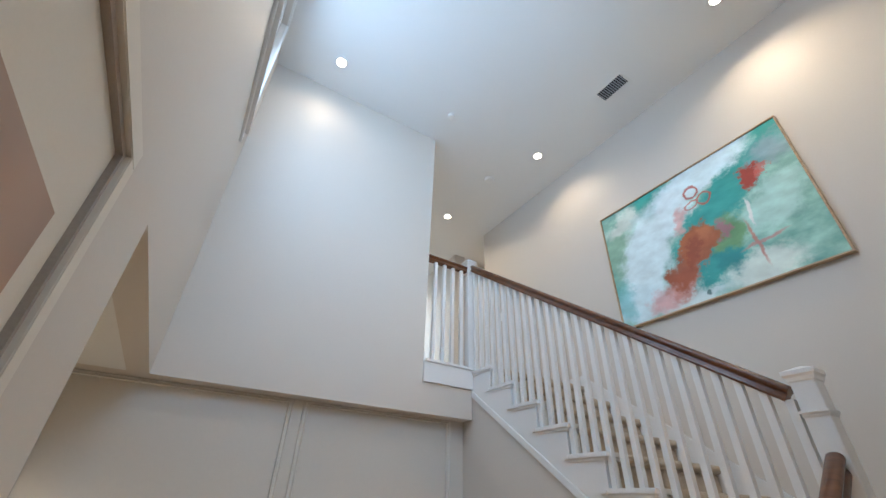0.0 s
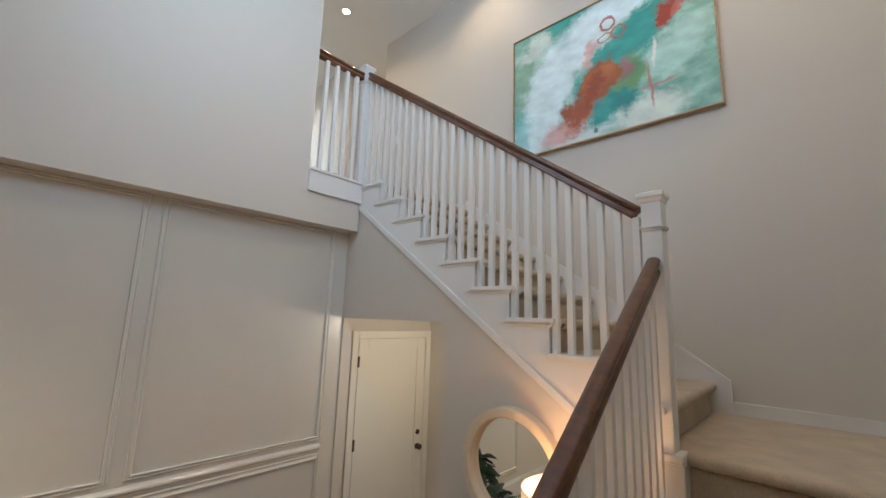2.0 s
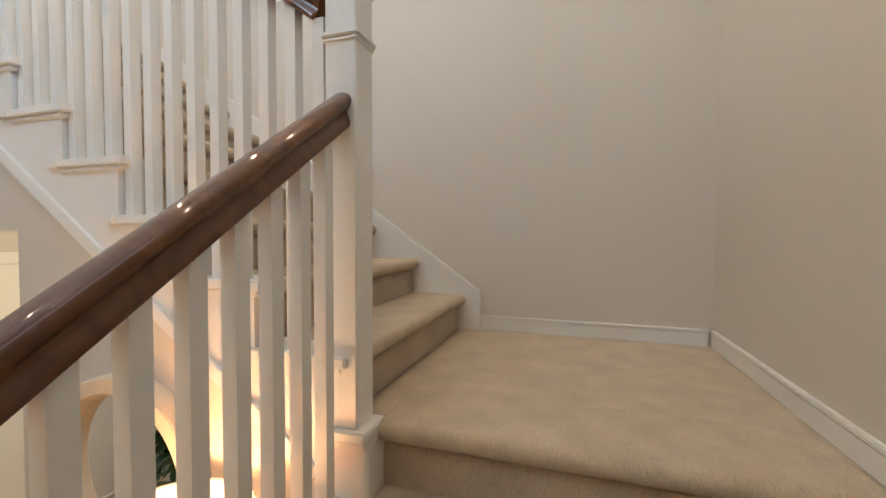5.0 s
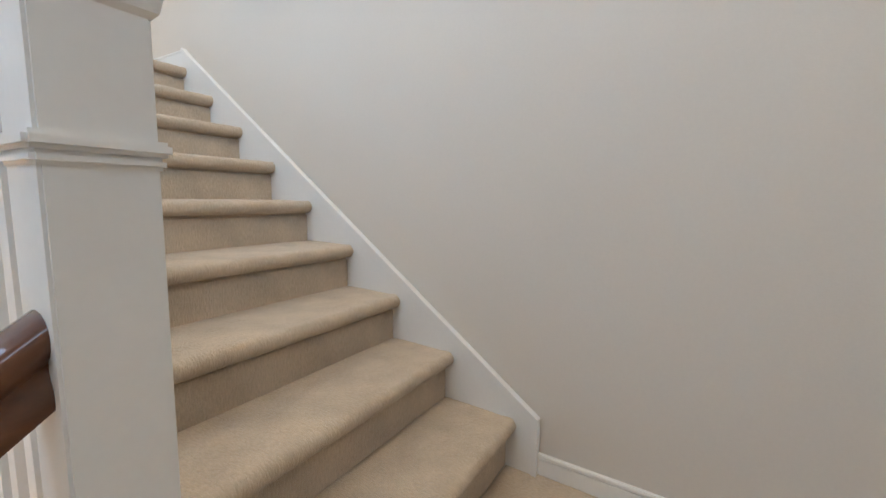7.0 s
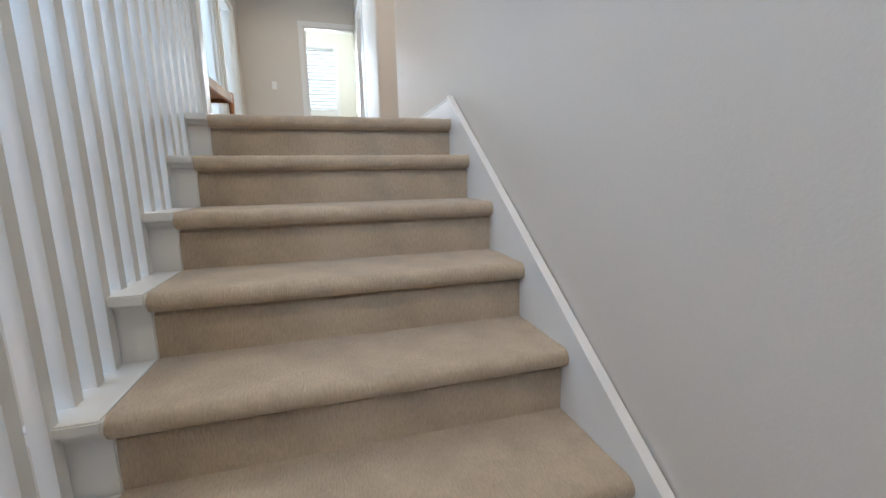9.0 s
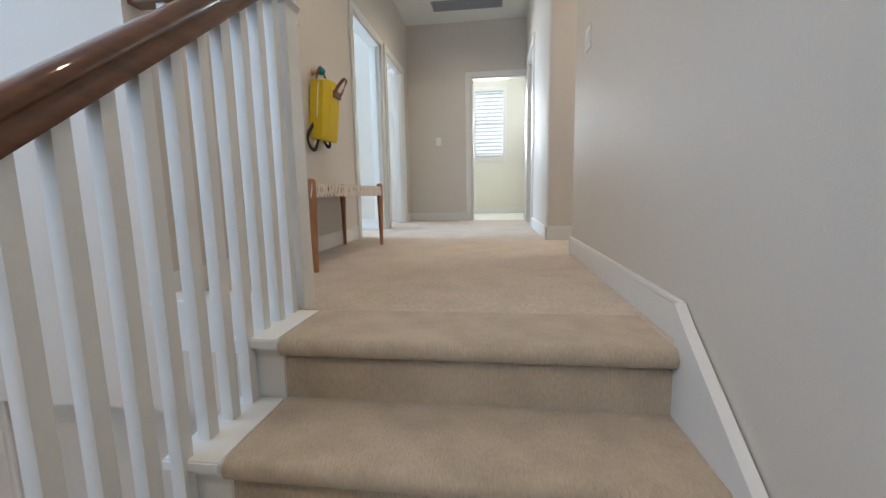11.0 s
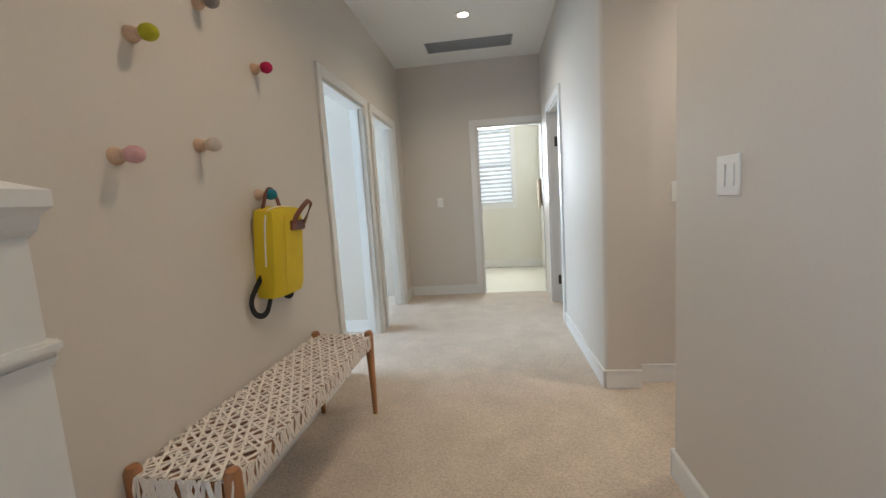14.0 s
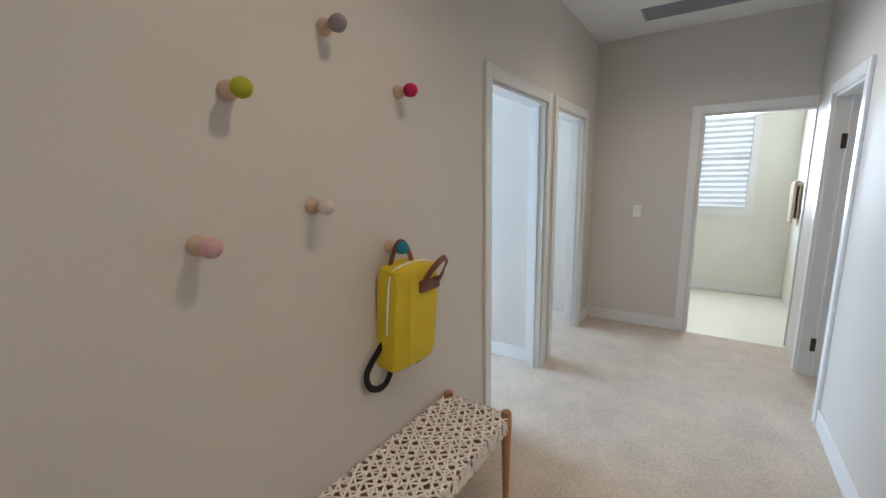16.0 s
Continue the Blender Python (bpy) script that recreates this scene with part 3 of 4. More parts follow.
def panel_moulding(name, u0, u1, w0, w1, y):
    bm = bmesh.new()
    path = [(u0, y, w0), (u1, y, w0), (u1, y, w1), (u0, y, w1)]
    sweep(bm, path, [(-0.028, -0.002), (-0.028, 0.015), (-0.023, 0.022), (-0.015, 0.021), (-0.010, 0.012), (-0.004, 0.007), (0.006, 0.006), (0.010, 0.010), (0.014, 0.015), (0.020, 0.014), (0.024, 0.008), (0.026, -0.002)], closed=True, up=Vector((0, -1, 0)))
    return solid(name, bm, MOULD, "satin painted panel moulding", "trim", "structure")


for u0, u1 in ((-4.10, -2.766), (-2.656, -1.382)):
    panel_moulding("trim_upper_panel", u0, u1, -0.456, 1.275, YW)
    panel_moulding("trim_lower_panel", u0, u1, -1.375, -0.594, YW)
bm = bmesh.new()
prism(bm, [(YW, -0.556), (YW - 0.010, -0.556), (YW - 0.013, -0.545), (YW - 0.022, -0.540), (YW - 0.030, -0.530), (YW - 0.030, -0.518), (YW - 0.022, -0.508), (YW - 0.010, -0.503), (YW, -0.500)], "x", -5.4, -1.37)
solid("chair_rail", bm, MOULD, "satin painted chair rail", "trim", "structure")

# painting in node shapes: u from its far upper edge to its near one, v upward
PY0, PY1, PZ0, PZ1 = 0.675, 2.437, 2.125, 3.433


def painting_material():
    m = bpy.data.materials.new("abstract painting")
    m.use_nodes = True
    n, l = m.node_tree.nodes, m.node_tree.links
    b = n["Principled BSDF"]
    b.inputs["Roughness"].default_value = 0.45
    co, sep, cmb = n.new("ShaderNodeTexCoord"), n.new("ShaderNodeSeparateXYZ"), n.new("ShaderNodeCombineXYZ")
    l.new(co.outputs["Object"], sep.inputs[0])
    for i, (src, a0, a1) in enumerate((("Y", PY1, PY0), ("Z", PZ0, PZ1))):
        mr = n.new("ShaderNodeMapRange")
        mr.clamp = False
        mr.inputs["From Min"].default_value, mr.inputs["From Max"].default_value = a0, a1
        l.new(sep.outputs[src], mr.inputs["Value"])
        if i == 0:
            asp = n.new("ShaderNodeMath")
            asp.operation = "MULTIPLY"
            asp.inputs[1].default_value = 1.35
            l.new(mr.outputs[0], asp.inputs[0])
            l.new(asp.outputs[0], cmb.inputs[0])
        else:
            l.new(mr.outputs[0], cmb.inputs[1])
    nz = n.new("ShaderNodeTexNoise")
    nz.inputs["Scale"].default_value, nz.inputs["Detail"].default_value, nz.inputs["Roughness"].default_value = 5.5, 9, 0.72
    l.new(cmb.outputs[0], nz.inputs["Vector"])
    sub = n.new("ShaderNodeVectorMath")
    sub.operation = "MULTIPLY_ADD"
    sub.inputs[1].default_value, sub.inputs[2].default_value = (0.34, 0.34, 0), (-0.17, -0.17, 0)
    l.new(nz.outputs["Color"], sub.inputs[0])
    warp = n.new("ShaderNodeVectorMath")
    warp.operation = "ADD"
    l.new(cmb.outputs[0], warp.inputs[0])
    l.new(sub.outputs[0], warp.inputs[1])
    half = n.new("ShaderNodeVectorMath")
    half.operation = "MULTIPLY_ADD"
    half.inputs[1].default_value = (0.25, 0.25, 0)
    l.new(sub.outputs[0], half.inputs[0])
    l.new(cmb.outputs[0], half.inputs[2])
    brush = n.new("ShaderNodeTexNoise")
    bmap = n.new("ShaderNodeMapping")
    bmap.inputs["Rotation"].default_value, bmap.inputs["Scale"].default_value = (0, 0, 0.7), (7, 12, 1)
    brush.inputs["Scale"].default_value, brush.inputs["Detail"].default_value = 1.0, 5
    l.new(cmb.outputs[0], bmap.inputs[0])
    l.new(bmap.outputs[0], brush.inputs["Vector"])
    base = n.new("ShaderNodeValToRGB")
    base.color_ramp.elements[0].position, base.color_ramp.elements[1].position = 0.3, 0.72
    base.color_ramp.elements[0].color, base.color_ramp.elements[1].color = (0.15, 0.38, 0.31, 1), (0.36, 0.61, 0.51, 1)
    l.new(brush.outputs["Fac"], base.inputs[0])
    col = base.outputs[0]
    # u, v, half width, half height, turn, colour, edge softness, strength, fine warp only
    blobs = [
        (0.10, 0.60, 0.10, 0.22, 0, (0.28, 0.46, 0.33), 0.35, 0.8, 0), (0.16, 0.86, 0.15, 0.07, 20, (0.66, 0.74, 0.68), 0.4, 0.9, 0),
        (0.33, 0.93, 0.10, 0.13, 20, (0.03, 0.36, 0.30), 0.3, 0.95, 0), (0.96, 0.95, 0.10, 0.14, -20, (0.06, 0.46, 0.36), 0.3, 0.9, 0),
        (0.66, 0.62, 0.40, 0.13, 38, (0.03, 0.34, 0.31), 0.3, 0.93, 0), (0.56, 0.16, 0.13, 0.17, 10, (0.02, 0.30, 0.28), 0.22, 0.95, 0),
        (0.22, 0.45, 0.14, 0.42, -18, (0.70, 0.83, 0.86), 0.3, 0.97, 0), (0.12, 0.14, 0.16, 0.14, 0, (0.66, 0.82, 0.86), 0.35, 0.9, 0),
        (0.60, 0.90, 0.27, 0.13, 12, (0.70, 0.86, 0.92), 0.3, 0.97, 0), (0.44, 0.74, 0.10, 0.18, -20, (0.74, 0.86, 0.90), 0.3, 0.9, 0),
        (0.36, 0.05, 0.20, 0.07, 0, (0.68, 0.78, 0.78), 0.4, 0.85, 0), (0.72, 0.08, 0.16, 0.11, 15, (0.66, 0.74, 0.67), 0.35, 0.92, 0),
        (0.86, 0.46, 0.15, 0.13, 30, (0.52, 0.76, 0.70), 0.4, 0.75, 0), (0.93, 0.80, 0.10, 0.10, 35, (0.34, 0.42, 0.50), 0.5, 0.7, 0),
        (0.05, 0.20, 0.05, 0.16, 0, (0.10, 0.48, 0.50), 0.5, 0.6, 0), (0.65, 0.38, 0.08, 0.11, 0, (0.12, 0.28, 0.09), 0.4, 0.85, 0),
        (0.63, 0.44, 0.035, 0.05, 0, (0.40, 0.14, 0.20), 0.4, 0.8, 0), (0.26, 0.10, 0.07, 0.09, 30, (0.62, 0.28, 0.28), 0.5, 0.75, 0),
        (0.46, 0.62, 0.035, 0.09, -25, (0.66, 0.30, 0.27), 0.5, 0.7, 0),
        (0.385, 0.18, 0.10, 0.085, 30, (0.52, 0.20, 0.16), 0.3, 0.85, 0), (0.405, 0.245, 0.095, 0.10, 30, (0.33, 0.075, 0.022), 0.2, 0.95, 0), (0.50, 0.40, 0.085, 0.155, -30, (0.38, 0.095, 0.022), 0.15, 0.97, 0),
        (0.47, 0.34, 0.03, 0.12, -24, (0.24, 0.045, 0.016), 0.5, 0.7, 0), (0.53, 0.47, 0.03, 0.06, -40, (0.46, 0.15, 0.05), 0.5, 0.7, 0), (0.60, 0.20, 0.05, 0.10, 30, (0.01, 0.22, 0.22), 0.5, 0.7, 0),
        (0.80, 0.69, 0.045, 0.085, -15, (0.40, 0.045, 0.020), 0.25, 0.97, 0), (0.85, 0.67, 0.045, 0.02, 20, (0.55, 0.12, 0.09), 0.3, 0.8, 0),
        (0.755, 0.46, 0.008, 0.09, 0, (0.80, 0.80, 0.78), 0.3, 0.95, 1), (0.735, 0.26, 0.007, 0.15, 5, (0.48, 0.20, 0.16), 0.4, 0.9, 1),
        (0.76, 0.245, 0.09, 0.010, 8, (0.50, 0.22, 0.20), 0.4, 0.8, 1), (0.48, 0.06, 0.010, 0.02, 0, (0.02, 0.10, 0.09), 0.3, 0.8, 1),
    ]
    rings = [(0.55, 0.80, 0.040, 0.055, (0.42, 0.09, 0.07)), (0.600, 0.705, 0.042, 0.048, (0.46, 0.12, 0.09)), (0.535, 0.700, 0.040, 0.030, (0.50, 0.17, 0.14))]

    def radial(u, v, a, c, turn, fine):
        mp, ln_ = n.new("ShaderNodeMapping"), n.new("ShaderNodeVectorMath")
        mp.vector_type = "TEXTURE"
        mp.inputs["Location"].default_value = (u * 1.35, v, 0)
        mp.inputs["Rotation"].default_value = (0, 0, radians(turn))
        mp.inputs["Scale"].default_value = (a * 1.35, c, 1)
        ln_.operation = "LENGTH"
        l.new((half if fine else warp).outputs[0], mp.inputs[0])
        l.new(mp.outputs[0], ln_.inputs[0])
        return ln_.outputs["Value"]

    def over(mask, color):
        nonlocal col
        mx = n.new("ShaderNodeMix")
        mx.data_type = "RGBA"
        mx.inputs[7].default_value = (*color, 1)
        l.new(mask, mx.inputs[0])
        l.new(col, mx.inputs[6])
        col = mx.outputs[2]

    for u, v, a, c, turn, color, soft, strength, fine in blobs:
        mr = n.new("ShaderNodeMapRange")
        mr.interpolation_type = "SMOOTHSTEP"
        mr.inputs["From Min"].default_value, mr.inputs["From Max"].default_value = 1 - soft, 1 + soft
        mr.inputs["To Min"].default_value, mr.inputs["To Max"].default_value = strength, 0
        l.new(radial(u, v, a, c, turn, fine), mr.inputs["Value"])
        over(mr.outputs[0], color)
    for u, v, a, c, color in rings:
        d, s, mr = n.new("ShaderNodeMath"), n.new("ShaderNodeMath"), n.new("ShaderNodeMapRange")
        d.operation, s.operation = "SUBTRACT", "ABSOLUTE"
        d.inputs[1].default_value = 0.85
        l.new(radial(u, v, a, c, 20, 1), d.inputs[0])
        l.new(d.outputs[0], s.inputs[0])
        mr.inputs["From Min"].default_value, mr.inputs["From Max"].default_value = 0.08, 0.22
        mr.inputs["To Min"].default_value, mr.inputs["To Max"].default_value = 0.9, 0
        l.new(s.outputs[0], mr.inputs["Value"])
        over(mr.outputs[0], color)
    tone, tmul = n.new("ShaderNodeMapRange"), n.new("ShaderNodeVectorMath")
    tone.inputs["From Min"].default_value, tone.inputs["From Max"].default_value = 0.25, 0.75
    tone.inputs["To Min"].default_value, tone.inputs["To Max"].default_value = 0.80, 1.16
    tmul.operation = "SCALE"
    l.new(brush.outputs["Fac"], tone.inputs["Value"])
    l.new(col, tmul.inputs[0])
    l.new(tone.outputs[0], tmul.inputs["Scale"])
    l.new(tmul.outputs[0], b.inputs["Base Color"])
    bn = n.new("ShaderNodeBump")
    bn.inputs["Strength"].default_value, bn.inputs["Distance"].default_value = 0.3, 0.003
    l.new(brush.outputs["Fac"], bn.inputs["Height"])
    l.new(bn.outputs[0], b.inputs["Normal"])
    return m


art = thing("abstract_painting", (0, 0, 0), "large teal, white and rust abstract canvas in a thin oak frame", "painting")
part("canvas", boxes((-0.040, -0.010, PY0 + 0.014, PY1 - 0.014, PZ0 + 0.014, PZ1 - 0.014)), painting_material(), art, "teal and white abstract canvas")
bm = bmesh.new()
frame_mesh(bm, PY0, PY1, PZ0, PZ1, 0.011, -0.052, -0.002, "x")
part("picture_frame", bm, FRAMEWOOD, art, "thin light oak frame", bevel=0.001)

# framed print on the wall beside the start
pic = thing("framed_print", (0, 0, 0), "framed print with a wide cream mat behind glass", "picture")
bm = bmesh.new()
frame_mesh(bm, 0.02, 0.938, -0.02, 1.19, 0.042, XW + 0.001, XW + 0.030, "x")
part("picture_frame", bm, MATBOARD, pic, "cream wooden frame", bevel=0.002)
for y0, y1, z0, z1 in ((0.062, 0.896, 0.022, 0.033), (0.062, 0.896, 1.137, 1.148), (0.062, 0.073, 0.033, 1.137), (0.885, 0.896, 0.033, 1.137)):
    part("inner_lip", boxes((XW + 0.001, XW + 0.020, y0, y1, z0, z1)), PICFRAME, pic, "grey inner lip")
part("mat_board", boxes((XW + 0.001, XW + 0.009, 0.073, 0.885, 0.033, 1.137)), MATBOARD, pic, "wide cream mat")
part("print", boxes((XW + 0.007, XW + 0.011, 0.242, 0.815, 0.235, 0.968)), mat("faded rose print", (0.40, 0.27, 0.20), 0.5, vary=0.45, scale=1.6, fine=2.3), pic, "rust and rose toned print")

# high window
win = tagged(thing("window_1", (0, 0, 0), "high white-framed window with bright sky behind", "window"), kind="structure")
bm = bmesh.new()
frame_mesh(bm, 1.0, 2.70, 2.95, 4.30, 0.06, XW - 0.10, XW - 0.05, "x")
part("window_frame", bm, TRIM, win, bevel=0.004)
part("mullion", boxes((XW - 0.095, XW - 0.055, 1.83, 1.87, 3.01, 4.24)), TRIM, win)
part("window_sill", boxes((XW - 0.05, XW + 0.045, 0.95, 2.74, 2.925, 2.95)), TRIM, win, bevel=0.004)
bm = bmesh.new()
frame_mesh(bm, 0.92, 2.78, 2.87, 4.38, 0.075, XW, XW + 0.018, "x")
part("casing", bm, TRIM, win, bevel=0.003)
# never in view: an added window to go with the south light
win2 = tagged(thing("window_2", (0, 0, 0), "unseen high white-framed window added above the entry", "window"), kind="structure")
bm = bmesh.new()
frame_mesh(bm, -3.4, -1.7, 2.3, 4.1, 0.06, YS - 0.09, YS - 0.04, "y")
part("window_frame", bm, TRIM, win2, bevel=0.004)
# backdrop_south only glows behind the added, unseen window
for wname, a in (("backdrop_west", (XW - 1.3, XW - 1.25, -0.5, 4.2, 2.0, 5.6)), ("backdrop_south", (-5.0, 0.0, YS - 1.6, YS - 1.55, 1.4, 5.6)), ("backdrop_north", (-3.2, 2.0, 11.3, 11.35, 1.5, 5.5))):
    solid(wname, boxes(a), SKYGLOW, "bright overcast sky outside the window", "backdrop", "structure")

# door in the alcove
DY = 3.555
door = tagged(thing("door_1", (0, 0, 0), "closed cream two-panel door in the alcove", "door"), kind="structure")
dx0, dx1, dz0, dz1 = -0.965, -0.083, ZF + 0.055, 0.328
slab = boxes((dx0, dx1, DY, DY + 0.012, dz0, dz1))
for a in ((dx0, dx0 + 0.115, dz0, dz1), (dx1 - 0.115, dx1, dz0, dz1), (dx0 + 0.115, dx1 - 0.115, dz1 - 0.115, dz1), (dx0 + 0.115, dx1 - 0.115, dz0, dz0 + 0.20)):
    bx(slab, a[0], a[1], DY - 0.012, DY, a[2], a[3])
part("door_leaf", slab, DOORPAINT, door, "cream painted door leaf", bevel=0.002)
# black strip standing in for the shaded gap below the leaf
part("gap_shade", boxes((dx0, dx1, DY - 0.010, DY + 0.01, ZF, ZF + 0.055)), BLACK, door, "black strip for the shade in the gap under the door")
for hz in (-1.45, -0.62, 0.12):
    part("hinge", boxes((dx0 - 0.008, dx0 + 0.012, DY - 0.020, DY - 0.010, hz - 0.05, hz + 0.05)), BRONZE, door, "dark bronze hinge")
for hz, rr in ((-0.775, 0.030), (-0.635, 0.026)):
    bm = bmesh.new()
    prof = [(rr, 0.0), (rr, 0.008), (0.012, 0.012), (0.012, 0.028), (rr * 0.9, 0.036), (rr * 0.98, 0.050), (rr * 0.6, 0.062)] if hz < -0.7 else [(rr, 0.0), (rr, 0.010), (rr * 0.8, 0.016), (rr * 0.3, 0.018)]
    lathe(bm, prof, 20, pose(dx1 - 0.072, DY - 0.010, hz, 90, 0, 0))
    part("door_knob" if hz < -0.7 else "deadbolt", bm, BRONZE, door, "dark bronze hardware", smooth=True)
bm = boxes((dx0 - 0.075, dx0 - 0.006, DY - 0.014, DY + 0.006, ZF, dz1 + 0.075), (dx1 + 0.006, 0.0, DY - 0.014, DY + 0.006, ZF, dz1 + 0.075), (dx0 - 0.006, dx1 + 0.006, DY - 0.014, DY + 0.006, dz1 + 0.006, dz1 + 0.075))
part("casing", bm, DOORPAINT, door, "cream door casing", bevel=0.002)

# round mirror
MY, MZ = 1.655, -0.268
XM = XS + 0.008
mir = thing("round_mirror", (XM, MY, MZ), "round wall mirror in a wide pale wood frame", "mirror")
bm = bmesh.new()
sweep(bm, [(-0.02, 0.303 * math.cos(2 * math.pi * i / 64), 0.303 * math.sin(2 * math.pi * i / 64)) for i in range(64)], [(-0.029, -0.019), (-0.029, 0.040), (-0.024, 0.046), (0.022, 0.046), (0.029, 0.040), (0.029, -0.019)], closed=True, up=Vector((-1, 0, 0)))
part("mirror_frame", bm, mat("pale limed wood", (0.66, 0.56, 0.43), 0.5, vary=0.1, scale=20), mir, "wide pale wood ring", smooth=True)
bm = bmesh.new()
lathe(bm, [(0.286, 0.0), (0.286, 0.004)], 64, pose(-0.012, 0, 0, 0, -90, 0))
part("mirror_glass", bm, MIRROR, mir, "clear mirror glass")

# console table below the mirror
TZ = -0.90
tab = thing("console_table", (-1.44, 1.66, ZF), "dark walnut console table against the stair wall", "table")
part_w("tabletop", boxes((-1.645, -1.245, 0.98, 2.29, TZ - 0.035, TZ)), WALNUT, tab, "dark walnut top", bevel=0.004)
part_w("apron", boxes((-1.625, -1.265, 1.0, 2.27, TZ - 0.16, TZ - 0.035)), WALNUT, tab, bevel=0.003)
part_w("lower_shelf", boxes((-1.62, -1.27, 1.02, 2.25, ZF + 0.18, ZF + 0.21)), WALNUT, tab, bevel=0.003)
for lx in (-1.61, -1.28):
    for ly in (1.015, 2.255):
        part_w("leg", boxes((lx - 0.022, lx + 0.022, ly - 0.022, ly + 0.022, ZF - 0.004, TZ - 0.035)), WALNUT, tab, bevel=0.003)

# table lamp
tl = thing("table_lamp", (-1.46, 1.22, TZ), "lit table lamp with a wide cream drum shade", "lamp")
bm = bmesh.new()
lathe(bm, [(0.085, 0.0), (0.085, 0.018), (0.03, 0.03), (0.05, 0.10), (0.095, 0.20), (0.085, 0.29), (0.03, 0.36), (0.015, 0.38), (0.012, 0.50)], 28)
part("lamp_base", bm, mat("amber glazed ceramic", (0.42, 0.22, 0.10), 0.2, vary=0.15, scale=12), tl, "amber ceramic base", smooth=True)
bm = bmesh.new()
k = 40
vo = [[bm.verts.new((r_ * math.cos(2 * math.pi * i / k), r_ * math.sin(2 * math.pi * i / k), z)) for i in range(k)] for r_, z in ((0.215, 0.38), (0.205, 0.70), (0.202, 0.70), (0.212, 0.38))]
for a, b in zip(vo, vo[1:] + vo[:1]):
    for i in range(k):
        bm.faces.new((a[i], a[(i + 1) % k], b[(i + 1) % k], b[i]))
part("shade", bm, SHADE, tl, "cream drum shade glowing warm", smooth=True)
bm = bmesh.new()
sweep(bm, [(0.207 * math.cos(2 * math.pi * i / 40), 0.207 * math.sin(2 * math.pi * i / 40), 0.70) for i in range(40)], ring(0.004, 6), closed=True)
part("shade_trim", bm, MATBOARD, tl, "thin cream shade rim", smooth=True)


def leaf_mesh(size=1.0):
    """A pointed leaf with a folded midrib, along local +y from the stalk."""
    bm = bmesh.new()
    prof = [(0.0, 0.002), (0.12, 0.22), (0.35, 0.33), (0.62, 0.27), (0.86, 0.11), (1.0, 0.002)]
    rows_ = []
    for t_, w in prof:
        z = -0.25 * t_ * t_
        rows_.append([bm.verts.new((-w * size, t_ * size, (z + w * 0.35) * size)), bm.verts.new((0, t_ * size, z * size)), bm.verts.new((w * size, t_ * size, (z + w * 0.35) * size))])
    for a, b in zip(rows_, rows_[1:]):
        bm.faces.new((a[0], a[1], b[1], b[0]))
        bm.faces.new((a[1], a[2], b[2], b[1]))
    return mesh("leaf", bm, LEAF, smooth=True)


def plant(at, pot_r, pot_h, height, spread, count, leaf, label, seed):
    rnd = random.Random(seed)
    ob = thing("potted_plant", at, label, "plant")
    bm = bmesh.new()
    lathe(bm, [(pot_r * 0.72, 0.0), (pot_r * 0.95, pot_h * 0.6), (pot_r, pot_h), (pot_r * 0.9, pot_h), (pot_r * 0.85, pot_h * 0.9), (0.001, pot_h * 0.88)], 24)
    part("pot", bm, POT, ob, "dark ceramic pot", smooth=True)
    me = leaf_mesh(leaf)
    bm = bmesh.new()
    for i in range(count):
        a = 2.399 * i + rnd.uniform(-0.3, 0.3)
        q = (i + 0.5) / count
        rad = spread * math.sqrt(q) * rnd.uniform(0.55, 1.0)
        z = pot_h + (height - pot_h) * (1 - q * 0.75) * rnd.uniform(0.75, 1.0)
        tip = Vector((rad * math.cos(a), rad * math.sin(a), z))
        sweep(bm, [(0.2 * tip.x, 0.2 * tip.y, pot_h * 0.88), (0.7 * tip.x, 0.7 * tip.y, pot_h + (z - pot_h) * 0.75), tuple(tip)], ring(0.003, 5))
        lf = new("leaf", me)
        lf.parent = ob
        lf.matrix_basis = Matrix.Translation(tip) @ Euler((rnd.uniform(-0.7, 0.45), rnd.uniform(-0.4, 0.4), a - math.pi / 2)).to_matrix().to_4x4() @ Matrix.Diagonal((rnd.uniform(0.8, 1.15),) * 3).to_4x4()
    part("stems", bm, LEAF, ob, "thin green stalks")
    return ob


plant((-1.44, 1.90, TZ), 0.085, 0.15, 0.40, 0.21, 110, 0.115, "leafy dark green plant in a dark pot on the console table", 3)
plant((-2.72, 3.13, ZF), 0.15, 0.32, 1.00, 0.30, 130, 0.15, "leafy dark green floor plant beside the panelled wall", 5)
bk = thing("red_book", pose(-1.52, 2.12, TZ, 0, 0, 14), "red hardback book lying on the console table", "book")
part("cover", boxes((-0.10, 0.10, -0.14, 0.14, 0.0, 0.004), (-0.10, 0.10, -0.14, 0.14, 0.028, 0.032), (-0.10, -0.095, -0.14, 0.14, 0.004, 0.028)), RED, bk, "red cloth cover")
part("pages", boxes((-0.095, 0.094, -0.135, 0.135, 0.004, 0.028)), MATBOARD, bk, "cream page block")

